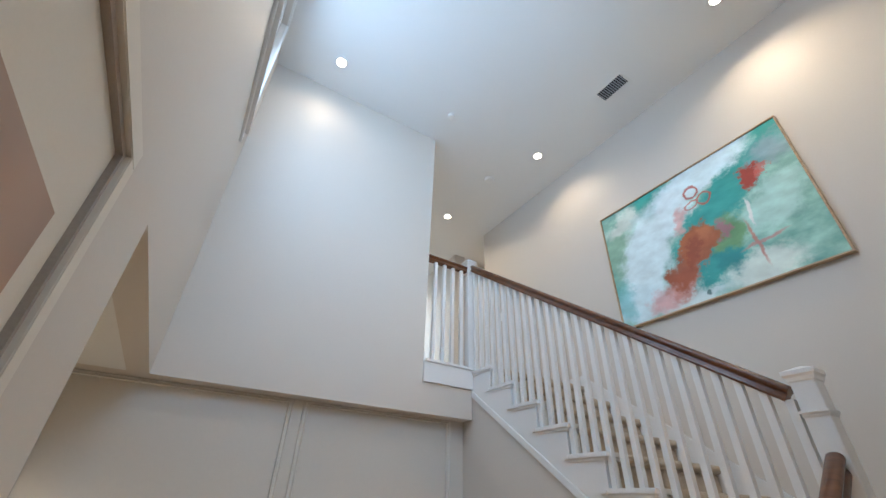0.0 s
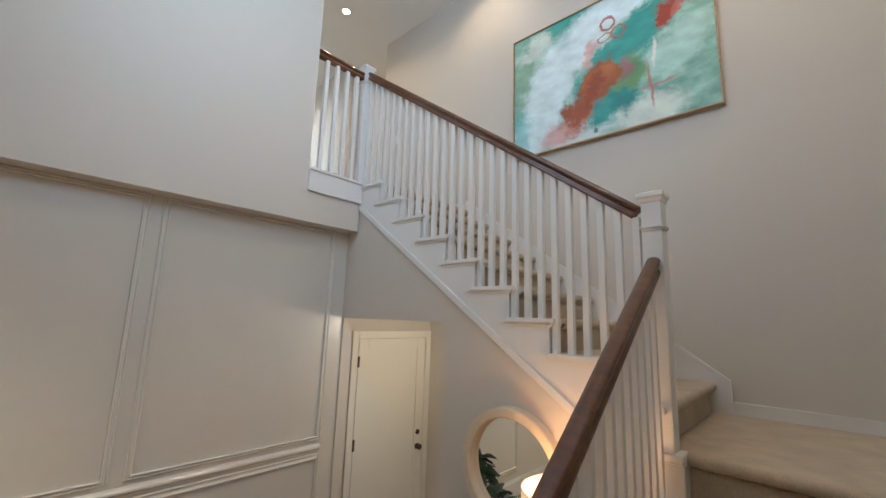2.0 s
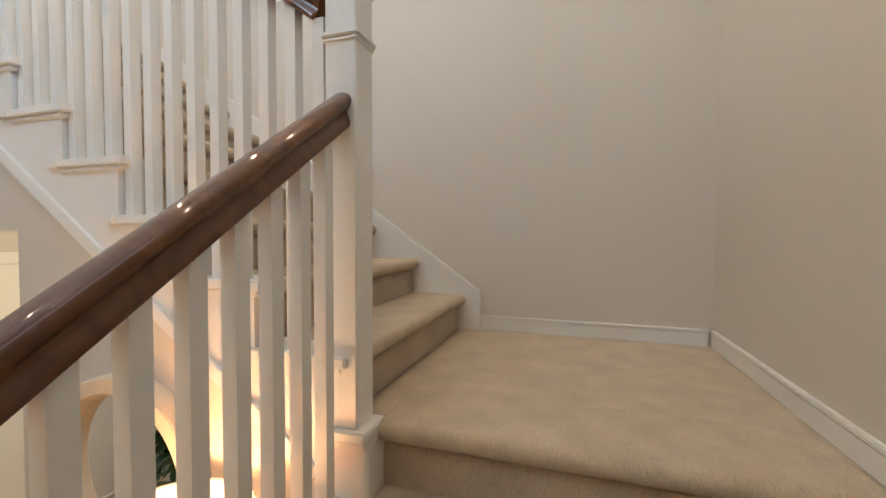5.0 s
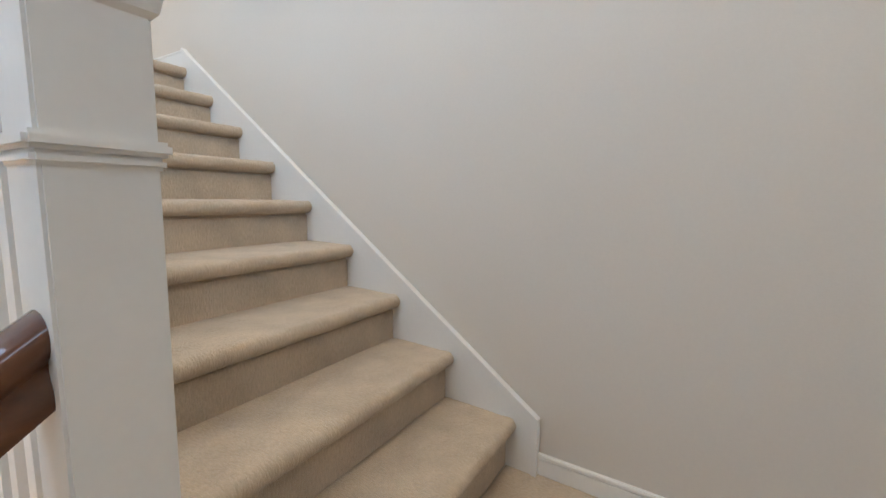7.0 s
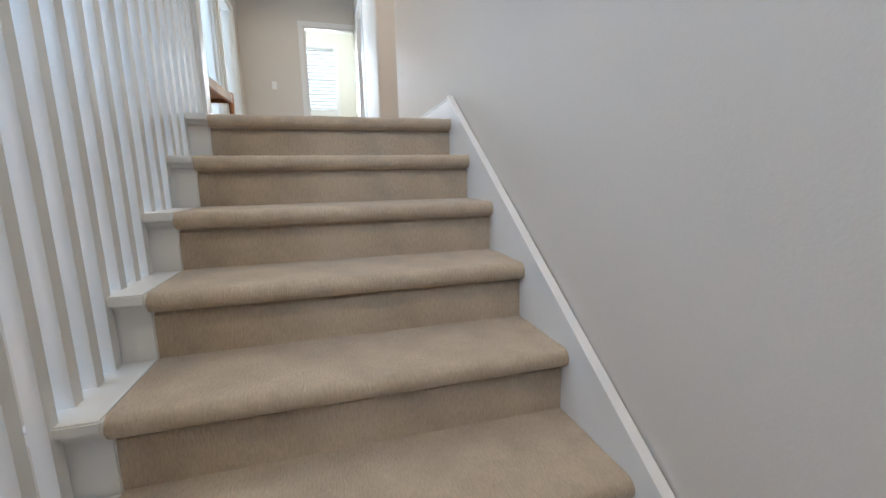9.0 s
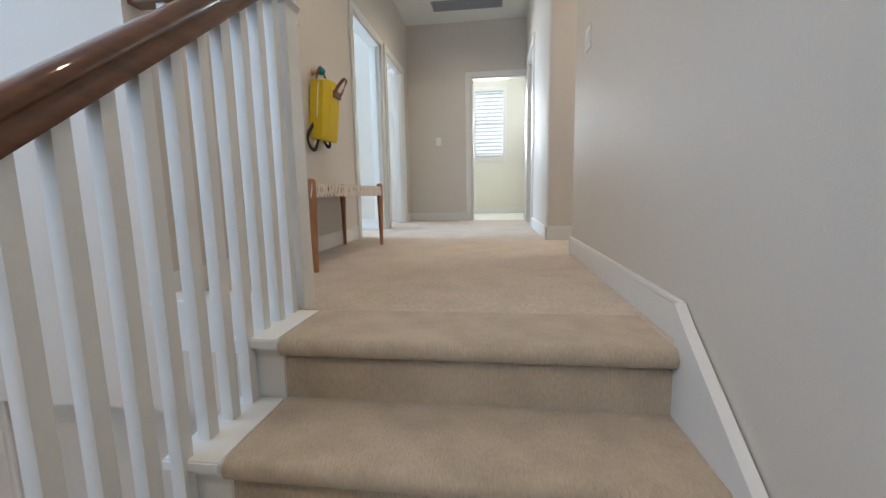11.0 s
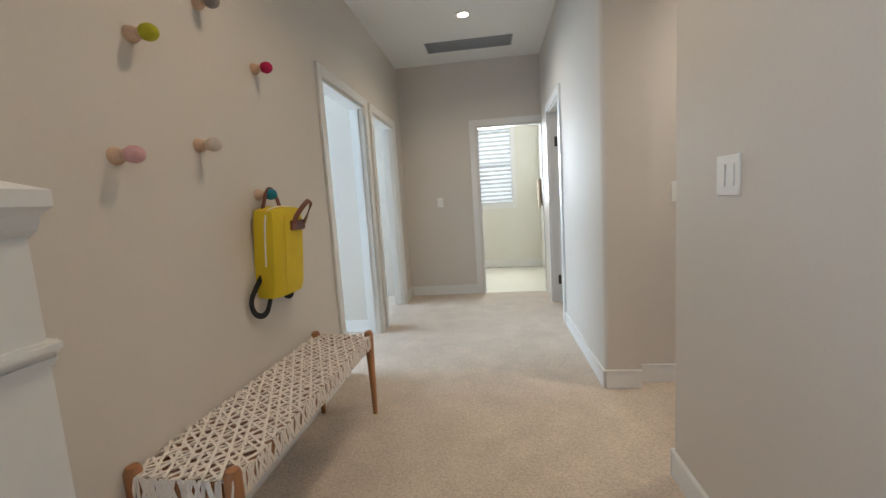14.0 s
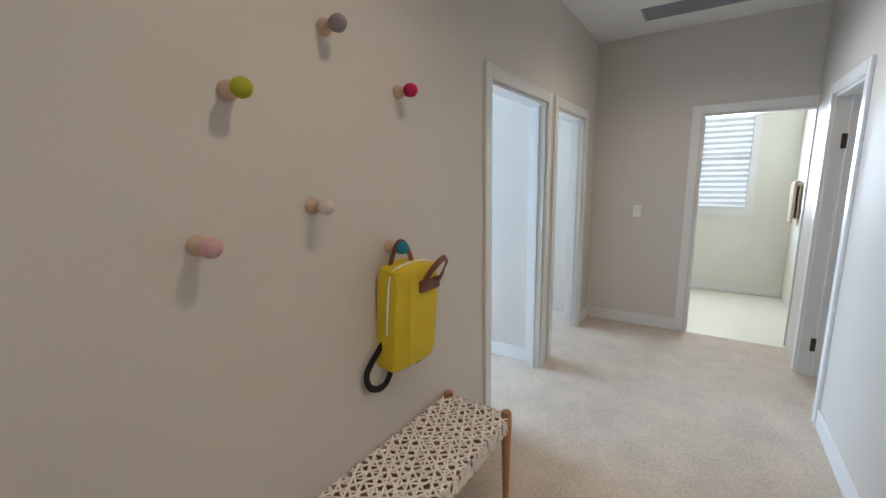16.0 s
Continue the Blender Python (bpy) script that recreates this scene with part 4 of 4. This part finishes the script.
# ceiling fittings
# the last fitting is added, out of view, under the passage fill
for lx, ly in DOWNLIGHTS + [(1.0, 5.1)]:
    dl = thing("ceiling_downlight", (lx, ly, ZC), "lit recessed downlight with a white trim ring", "light", "ceiling downlights")
    bm = bmesh.new()
    sweep(bm, [(0.062 * math.cos(2 * math.pi * i / 32), 0.062 * math.sin(2 * math.pi * i / 32), -0.004) for i in range(32)], [(-0.013, 0.003), (-0.013, -0.002), (0.0, -0.004), (0.013, -0.002), (0.013, 0.003)], closed=True)
    part("trim_ring", bm, TRIM, dl, "white trim ring", smooth=True)
    bm = bmesh.new()
    lathe(bm, [(0.050, -0.004), (0.047, -0.006)], 28)
    part("lens", bm, BULB, dl, "glowing lens")
for sx, sy, sr in ((-0.77, 3.50, 1.0), (-1.80, 2.87, 0.6)):
    sd = thing("smoke_detector", (sx, sy, ZC), "round white smoke detector on the ceiling", "smoke detector", "smoke detectors")
    bm = bmesh.new()
    lathe(bm, [(0.066 * sr, 0.0), (0.066 * sr, -0.012), (0.058 * sr, -0.030), (0.030 * sr, -0.036)], 28)
    part("housing", bm, PLASTIC, sd, smooth=True)


def grille(name, x0, x1, y0, y1, z, along, n, label):
    g = thing(name, ((x0 + x1) / 2, (y0 + y1) / 2, z), label, "vent")
    bm = boxes((x0, x1, y0, y0 + 0.018, z - 0.008, z), (x0, x1, y1 - 0.018, y1, z - 0.008, z), (x0, x0 + 0.018, y0 + 0.018, y1 - 0.018, z - 0.008, z), (x1 - 0.018, x1, y0 + 0.018, y1 - 0.018, z - 0.008, z))
    part_w("grille_frame", bm, PLASTIC if name == "ceiling_vent" else GRILLE, g)
    # no duct behind: its shade is a near-black sheet on the ceiling
    part_w("backing", boxes((x0 + 0.018, x1 - 0.018, y0 + 0.018, y1 - 0.018, z - 0.002, z)), DUCTSHADE, g, "near-black sheet painted as the shade of a duct")
    for i in range(n):
        f_ = (i + 0.5) / n
        if along == "y":
            c = x0 + 0.018 + (x1 - x0 - 0.036) * f_
            a = (c - 0.004, c + 0.004, y0 + 0.018, y1 - 0.018, z - 0.010, z - 0.003)
        else:
            c = y0 + 0.018 + (y1 - y0 - 0.036) * f_
            a = (x0 + 0.018, x1 - 0.018, c - 0.004, c + 0.004, z - 0.010, z - 0.003)
        part_w("slat", boxes(a), GRILLE, g)
    return g


grille("ceiling_vent", -0.64, -0.46, 1.45, 1.78, ZC, "x", 12, "small white ceiling vent with dark slats")
grille("return_air_grille", -1.30, -0.40, 7.36, 7.64, ZC, "x", 14, "wide grey slatted return-air grille in the hall ceiling")


# ---- upper hall things ----
def doorway(name, label, axis, plane, a0, a1, top, t0, t1, face):
    """White casing on the hall side and jamb lining of an opening. axis x: the wall stands at x = plane."""
    ob = tagged(thing(name, (0, 0, 0), label, "door frame"), kind="structure")
    c = 0.078
    z0 = ZH

    def add(nm, u0, u1, d0, d1, w0, w1):
        a = (d0, d1, u0, u1, w0, w1) if axis == "x" else (u0, u1, d0, d1, w0, w1)
        return part(nm, boxes(a), TRIM, ob, "white painted " + nm.replace("_", " "), bevel=0.003)
    d0, d1 = sorted((plane, plane + face * 0.018))
    add("casing", a0 - c, a0 - 0.006, d0, d1, z0, top + c)
    add("casing", a1 + 0.006, a1 + c, d0, d1, z0, top + c)
    add("casing", a0 - 0.006, a1 + 0.006, d0, d1, top + 0.006, top + c)
    add("jamb", a0, a0 + 0.016, t0, t1, z0, top)
    add("jamb", a1 - 0.016, a1, t0, t1, z0, top)
    add("head_jamb", a0 + 0.016, a1 - 0.016, t0, t1, top - 0.016, top)
    mid = (t0 + t1) / 2
    add("door_stop", a0 + 0.016, a0 + 0.028, mid - 0.02, mid + 0.02, z0, top - 0.016)
    add("door_stop", a1 - 0.028, a1 - 0.016, mid - 0.02, mid + 0.02, z0, top - 0.016)
    return ob


DT = DH
doorway("door_2", "open white doorway to a side room", "x", XP, 5.67, 6.56, DT, XP - TH, XP, 1)
doorway("door_3", "open white doorway to a second side room", "x", XP, 6.80, 7.62, DT, XP - TH, XP, 1)
doorway("door_4", "open white doorway to the bathroom", "y", YE, -0.84, -0.045, DT, YE, YE + TH, -1)
d5 = doorway("door_5", "open white doorway with dark hinges", "x", XE, 6.78, 7.50, DT, XE, 0.14, -1)
for hz in (ZH + 0.25, ZH + 1.72):
    part("hinge", boxes((-0.010, 0.020, 7.474, 7.486, hz - 0.05, hz + 0.05)), BRONZE, d5, "dark bronze hinge")
part("door_leaf", boxes((0.145, 0.88, 7.44, 7.478, ZH + 0.012, DT - 0.02)), TRIM, d5, "white open door leaf", bevel=0.003)


def switch(m, gangs, label):
    ob = thing("light_switch", m, label, "light switch", "light switches")
    w = 0.035 + 0.023 * (gangs - 1)
    part("plate", boxes((-w, w, -0.006, 0.0, -0.058, 0.058)), PLASTIC, ob, "white wall plate", bevel=0.002)
    for i in range(gangs):
        c = (i - (gangs - 1) / 2) * 0.046
        part("rocker", boxes((c - 0.016, c + 0.016, -0.010, -0.006, -0.033, 0.033)), PLASTIC, ob, "white rocker", bevel=0.002)
    return ob


switch(pose(0.0, 4.315, 2.912, 0, 0, -90), 2, "white double rocker light switch on the greige wall")
switch(pose(0.37, 5.52, 2.86), 1, "white rocker light switch on the passage wall")
switch(pose(-1.32, YE, 2.87), 1, "white rocker light switch on the end wall")
switch(pose(-2.35, 8.03, 2.85), 1, "white rocker light switch in the side room")

# wall pegs
FELT = {"olive yellow": (0.42, 0.40, 0.02), "grey": (0.28, 0.24, 0.24), "pink": (0.62, 0.36, 0.36), "cream": (0.62, 0.54, 0.46), "magenta red": (0.42, 0.01, 0.07), "teal blue": (0.02, 0.20, 0.28)}
PEGWOOD = mat("pale beech", (0.56, 0.39, 0.27), 0.5, vary=0.1, scale=30)
for colour, y, z in (("olive yellow", 4.21, 3.455), ("grey", 4.535, 3.69), ("pink", 4.095, 3.08), ("cream", 4.445, 3.152), ("magenta red", 4.88, 3.555), ("teal blue", 4.795, 2.972)):
    pg = thing("wall_peg", pose(XP, y, z, 0, 90, 0), "pale beech wall peg with a " + colour + " felt ball", "coat peg", "wall pegs")
    bm = bmesh.new()
    lathe(bm, [(0.026, 0.0), (0.0255, 0.010), (0.021, 0.022), (0.015, 0.032), (0.016, 0.037), (0.020, 0.042), (0.012, 0.047)], 20)
    part("stem", bm, PEGWOOD, pg, "pale beech stem", smooth=True)
    bm = bmesh.new()
    lathe(bm, [(0.0255 * math.sin(math.pi * (i + 0.4) / 12.8) * (1.06 - 0.10 * i / 12), 0.066 - 0.029 * math.cos(math.pi * (i + 0.4) / 12.8)) for i in range(13)], 20)
    part("felt_ball", bm, mat(colour + " felt", FELT[colour], 0.95, vary=0.12, scale=60, bump=0.5, bump_scale=500), pg, colour + " felt ball", smooth=True)

# bench with a woven seat
BX0, BX1, BY0, BY1, BZ = -1.735, -1.398, 3.965, 5.165, 2.172
ben = thing("woven_bench", (-1.57, 4.60, ZH), "teak bench with a woven cream leather seat", "bench")
for lx, sx in ((BX1 - 0.012, 1), (BX0 + 0.012, -1)):
    for ly, sy in ((BY0 + 0.015, -1), (BY1 - 0.015, 1)):
        bm = bmesh.new()
        lathe(bm, [(0.013, 0.0), (0.020, 0.28), (0.024, 0.40), (0.024, 0.475), (0.018, 0.488), (0.008, 0.492)], 18, Matrix.Translation((lx, ly, ZH)))
        part_w("leg", bm, TEAK, ben, "turned teak leg", smooth=True)
part_w("side_rail", boxes((BX1 - 0.030, BX1 - 0.006, BY0 + 0.03, BY1 - 0.03, BZ - 0.062, BZ - 0.008)), TEAK, ben, bevel=0.004)
part_w("side_rail", boxes((BX0 + 0.006, BX0 + 0.030, BY0 + 0.03, BY1 - 0.03, BZ - 0.062, BZ - 0.008)), TEAK, ben, bevel=0.004)
part_w("end_rail", boxes((BX0 + 0.03, BX1 - 0.03, BY0 + 0.004, BY0 + 0.028, BZ - 0.062, BZ - 0.008)), TEAK, ben, bevel=0.004)
part_w("end_rail", boxes((BX0 + 0.03, BX1 - 0.03, BY1 - 0.028, BY1 - 0.004, BZ - 0.062, BZ - 0.008)), TEAK, ben, bevel=0.004)
# flat brown sheet that shows between the strips
part_w("seat_backing", boxes((BX0 + 0.03, BX1 - 0.03, BY0 + 0.03, BY1 - 0.03, BZ - 0.030, BZ - 0.024)), mat("brown seat backing", (0.30, 0.17, 0.12), 0.8, vary=0.2, scale=40), ben, "brown sheet under the weave")
bm = bmesh.new()
rnd = random.Random(11)


def strand(p, q, w, lift, drop):
    """A flat leather strip between two seat edges, wrapped down over both of them."""
    p, q = Vector(p), Vector(q)
    d = (q - p).normalized()
    s = Vector((-d.y, d.x, 0)) * w
    n = max(4, int((q - p).length / 0.05))
    top = [p.lerp(q, i / n) + Vector((0, 0, lift + 0.0022 * math.sin(9 * i + p.y * 40) - 0.006 * math.sin(math.pi * i / n))) for i in range(n + 1)]
    for a, e in ((p, d), (q, -d)):
        out = Vector((0, 0, 0))
        if abs(a.x - BX0) < 0.004 or abs(a.x - BX1) < 0.004:
            out, along = Vector((0.004 if a.x > -1.57 else -0.004, 0, 0)), Vector((0, 1, 0))
        else:
            out, along = Vector((0, 0.004 if a.y > 4.6 else -0.004, 0)), Vector((1, 0, 0))
        side = along * w * 1.1
        slip = along * rnd.uniform(-0.028, 0.028)
        vs = [bm.verts.new(v) for v in (a + out + side + Vector((0, 0, lift)), a + out - side + Vector((0, 0, lift)), a + out - side + slip + Vector((0, 0, -drop)), a + out + side + slip + Vector((0, 0, -drop)))]
        bm.faces.new(vs)
        vi = [bm.verts.new(v.co - out * 0.5) for v in vs]
        bm.faces.new(vi[::-1])
        for i in range(4):
            bm.faces.new((vs[i], vs[(i + 1) % 4], vi[(i + 1) % 4], vi[i]))
    a = [(bm.verts.new(v + s), bm.verts.new(v - s), bm.verts.new(v - s - Vector((0, 0, 0.003))), bm.verts.new(v + s - Vector((0, 0, 0.003)))) for v in top]
    for u, v in zip(a, a[1:]):
        for i in range(4):
            bm.faces.new((u[i], u[(i + 1) % 4], v[(i + 1) % 4], v[i]))


def clipped(cx, cy, ang):
    """Ends of a line through (cx, cy) on the seat's rectangle."""
    d = Vector((math.cos(ang), math.sin(ang)))
    ts = []
    for lo, hi, c, e in ((BX0, BX1, cx, d.x), (BY0, BY1, cy, d.y)):
        if abs(e) > 1e-6:
            ts += [(lo - c) / e, (hi - c) / e]
    pts = []
    for t_ in sorted(ts):
        x, y = cx + d.x * t_, cy + d.y * t_
        if BX0 - 1e-5 <= x <= BX1 + 1e-5 and BY0 - 1e-5 <= y <= BY1 + 1e-5:
            pts.append((x, y, BZ))
    return (pts[0], pts[-1]) if len(pts) > 1 else None


for ang, gap, lift in ((34, 0.030, 0.000), (-34, 0.030, 0.003), (64, 0.040, 0.005), (-64, 0.040, 0.007)):
    a = radians(ang)
    n = int(2.0 / gap)
    for i in range(-n, n):
        off = i * gap + rnd.uniform(-0.005, 0.005)
        c = clipped(-1.57 - math.sin(a) * off, 4.60 + math.cos(a) * off, a + rnd.uniform(-0.02, 0.02))
        if c and (Vector(c[1]) - Vector(c[0])).length > 0.04:
            strand(c[0], c[1], 0.0042, lift, 0.066)


def edge_strip(a, b, out):
    """A leather strip hanging over a rail, from the seat edge a down to b."""
    a, b, out = Vector(a), Vector(b), Vector(out)
    along = Vector((-out.y, out.x, 0)).normalized() * 0.0060
    vs = [bm.verts.new(v) for v in (a + out + along, a + out - along, b + out - along, b + out + along)]
    vi = [bm.verts.new(v.co - out * 0.4) for v in vs]
    bm.faces.new(vs)
    bm.faces.new(vi[::-1])
    for i in range(4):
        bm.faces.new((vs[i], vs[(i + 1) % 4], vi[(i + 1) % 4], vi[i]))


for xe, o in ((BX1, 0.006), (BX0, -0.006)):
    for i in range(int((BY1 - BY0 - 0.08) / 0.022)):
        y = BY0 + 0.04 + 0.022 * i
        edge_strip((xe, y, BZ + 0.004), (xe, y + (0.03 if i % 2 else -0.03) + rnd.uniform(-0.008, 0.008), BZ - 0.066), (o, 0, 0))
for ye, o in ((BY0, -0.006), (BY1, 0.006)):
    for i in range(int((BX1 - BX0 - 0.08) / 0.020)):
        x = BX0 + 0.04 + 0.020 * i
        edge_strip((x, ye, BZ + 0.004), (x + (0.025 if i % 2 else -0.025) + rnd.uniform(-0.008, 0.008), ye, BZ - 0.066), (0, o, 0))
part_w("woven_seat", bm, LEATHER, ben, "woven cream leather strips")

ben.matrix_world = Matrix.Translation((-1.57, 5.16, 0)) @ Matrix.Rotation(radians(-1.2), 4, "Z") @ Matrix.Translation((1.57, -5.16, 0)) @ ben.matrix_world

# yellow backpack hanging on the blue peg
bag = thing("yellow_backpack", pose(XP + 0.012, 4.828, 2.715, 0, 5, -4), "yellow canvas backpack hanging from a wall peg by its leather loop", "backpack")
bm = bmesh.new()
W, H, D = 0.124, 0.205, 0.105
nx, nz = 10, 12
front, back = [], []
for j in range(nz + 1):
    v = j / nz * 2 - 1
    rf, rb = [], []
    for i in range(nx + 1):
        u = i / nx * 2 - 1
        ru = W * (1 - 0.05 * max(0, v) ** 3)
        puff = 1 - 0.12 * abs(u) ** 9 - 0.10 * abs(v) ** 10 - 0.05 * u * u
        crease = (0.0035 * math.sin(6 * v + 2 * u) + 0.002 * math.sin(11 * u - 4 * v)) * (1 - u * u) * (1 - v * v)
        zz = v * H - (0.018 * u * u if v > 0.8 else 0)
        rf.append(bm.verts.new((0.012 + D * puff + crease, u * ru, zz)))
        rb.append(bm.verts.new((0.004, u * ru, zz)))
    front.append(rf)
    back.append(rb)
for j in range(nz):
    for i in range(nx):
        bm.faces.new((front[j][i], front[j][i + 1], front[j + 1][i + 1], front[j + 1][i]))
        bm.faces.new((back[j][i + 1], back[j][i], back[j + 1][i], back[j + 1][i + 1]))
for j in range(nz):
    for i in (0, nx):
        bm.faces.new((front[j][i], front[j + 1][i], back[j + 1][i], back[j][i]))
for i in range(nx):
    for j in (0, nz):
        bm.faces.new((front[j][i], front[j][i + 1], back[j][i + 1], back[j][i]))
body = part("bag_body", bm, YELLOW, bag, "yellow canvas body", smooth=True)
FLAT = [(-0.011, -0.0025), (0.011, -0.0025), (0.011, 0.0025), (-0.011, 0.0025)]


def strap(name, pts, material, label, w=1.0, up=(1, 0, 0)):
    bm = bmesh.new()
    ps = [Vector(p) for p in pts]
    ps = [ps[0] * 2 - ps[1]] + ps + [ps[-1] * 2 - ps[-2]]
    fine = []
    for a, b, c, d in zip(ps, ps[1:], ps[2:], ps[3:]):
        for i in range(4):
            s = i / 4
            fine.append(0.5 * (2 * b + (c - a) * s + (2 * a - 5 * b + 4 * c - d) * s * s + (3 * b - a - 3 * c + d) * s * s * s))
    fine.append(ps[-2])
    sweep(bm, fine, [(a * w, b) for a, b in FLAT], up=Vector(up))
    return part(name, bm, material, bag, label)


strap("zip", [(0.062, -0.121, -0.06), (0.062, -0.122, 0.08), (0.064, -0.114, 0.165), (0.066, -0.087, 0.193), (0.066, 0.000, 0.203), (0.066, 0.087, 0.193), (0.064, 0.114, 0.165), (0.062, 0.122, 0.08), (0.062, 0.121, -0.06)], ZIP, "white zip", 0.62, (1, 0, 0))
strap("hanging_loop", [(0.02, -0.075, 0.190), (0.026, -0.068, 0.235), (0.028, -0.054, 0.270), (0.030, -0.033, 0.284), (0.034, -0.012, 0.272), (0.040, 0.006, 0.240), (0.048, 0.022, 0.190)], BROWNLEATHER, "brown leather hanging loop", 0.9, (1, 0, 0))
strap("front_handle", [(0.128, 0.000, 0.125), (0.138, 0.009, 0.165), (0.165, 0.030, 0.215), (0.175, 0.057, 0.235), (0.17, 0.080, 0.22), (0.15, 0.090, 0.175), (0.128, 0.091, 0.125)], BROWNLEATHER, "brown leather front handle", 1.0, (0.6, 0, 0.8))
bm = boxes((0.112, 0.128, -0.015, 0.103, 0.096, 0.142))
part("handle_patch", bm, BROWNLEATHER, bag, "brown leather patch", bevel=0.003)
for ry in (-0.006, 0.093):
    bm = bmesh.new()
    lathe(bm, [(0.005, 0.0), (0.004, 0.004)], 10, pose(0.120, ry, 0.125, 0, 90, 0))
    part("rivet", bm, NICKEL, bag, "small metal rivet")
strap("shoulder_strap", [(0.03, -0.105, -0.10), (0.035, -0.150, -0.135), (0.04, -0.200, -0.185), (0.042, -0.205, -0.225), (0.045, -0.185, -0.262), (0.045, -0.140, -0.282), (0.042, -0.095, -0.268), (0.04, -0.060, -0.195)], WEBBING, "black webbing shoulder strap", 1.15, (1, 0, 0.2))
strap("shoulder_strap", [(0.03, 0.038, -0.20), (0.045, 0.053, -0.235), (0.05, 0.084, -0.24), (0.045, 0.106, -0.21), (0.03, 0.106, -0.15)], WEBBING, "black webbing shoulder strap", 1.2, (1, 0, 0.2))
strap("seam", [(0.128, -0.072, -0.19), (0.130, -0.074, 0.0), (0.126, -0.072, 0.17)], YELLOW, "", 0.12, (0, 1, 0))

# bathroom window with slatted blind
bw_ = tagged(thing("window_3", (0, 0, 0), "white bathroom window with a half-open slatted blind", "window"), kind="structure")
WX0, WX1, WZ0, WZ1, WY = -0.86, -0.35, 2.80, 3.98, 9.86
for a in ((WX0 - 0.075, WX0, WZ0 - 0.10, WZ1 + 0.085), (WX1, WX1 + 0.075, WZ0 - 0.10, WZ1 + 0.085), (WX0, WX1, WZ1, WZ1 + 0.085), (WX0, WX1, WZ0 - 0.10, WZ0)):
    part("casing", boxes((a[0], a[1], WY - 0.018, WY, a[2], a[3])), TRIM, bw_, bevel=0.003)
part("window_sill", boxes((WX0 - 0.02, WX1 + 0.02, WY - 0.035, WY + 0.06, WZ0 - 0.004, WZ0 + 0.012)), TRIM, bw_, bevel=0.003)
part("sash_rail", boxes((WX0, WX1, WY + 0.07, WY + 0.10, 3.375, 3.425)), TRIM, bw_)
part("muntin", boxes((-0.612, -0.598, WY + 0.075, WY + 0.095, 3.425, WZ1)), TRIM, bw_)
for i in range(17):
    z = WZ0 + 0.045 + i * 0.068
    if abs(z - 3.40) > 0.02:
        bm = bmesh.new()
        prism(bm, [(WY + 0.014, z - 0.022), (WY + 0.018, z - 0.024), (WY + 0.050, z + 0.022), (WY + 0.046, z + 0.024)], "x", WX0 + 0.006, WX1 - 0.006)
        part("slat", bm, TRIM, bw_)
# towel on a bar
tw = thing("hanging_towel", (0.06, 9.47, 3.1), "tan towel folded over a wall bar", "towel")
bm = bmesh.new()
prism(bm, [(-0.035, 0.01), (-0.022, 0.022), (0.0, 0.03), (0.022, 0.022), (0.03, 0.0), (0.028, -0.38), (0.012, -0.385), (0.008, -0.02), (-0.008, -0.02), (-0.014, -0.43), (-0.036, -0.425)], "y", -0.11, 0.11)
part("cloth", bm, TOWEL, tw, "tan terry cloth", bevel=0.004)
bm = bmesh.new()
sweep(bm, [(0.04, -0.2, 0.0), (0.0, -0.2, 0.0), (0.0, 0.2, 0.0), (0.04, 0.2, 0.0)], ring(0.008, 10))
part("bar", bm, NICKEL, tw, "brushed nickel bar", smooth=True)

# ---- foyer floor boards, last ----
bm = bmesh.new()
bx(bm, -0.075, 0.075, -0.75, 0.75, 0.0, 0.014)
bme = mesh("floor_board", bm, OAK, bevel=0.0015)
ff = bpy.data.objects["floor_foyer"]
for i in range(16):
    for j in range(3):
        x = -3.60 + 0.151 * i
        y = 1.55 + 1.502 * j - 0.5 * (i * 37 % 100) / 100
        if y + 0.75 > 3.7:
            continue
        ob = new("floor_board", bme)
        ob.parent = ff
        ob.matrix_basis = pose(x, y, ZF - 0.014)
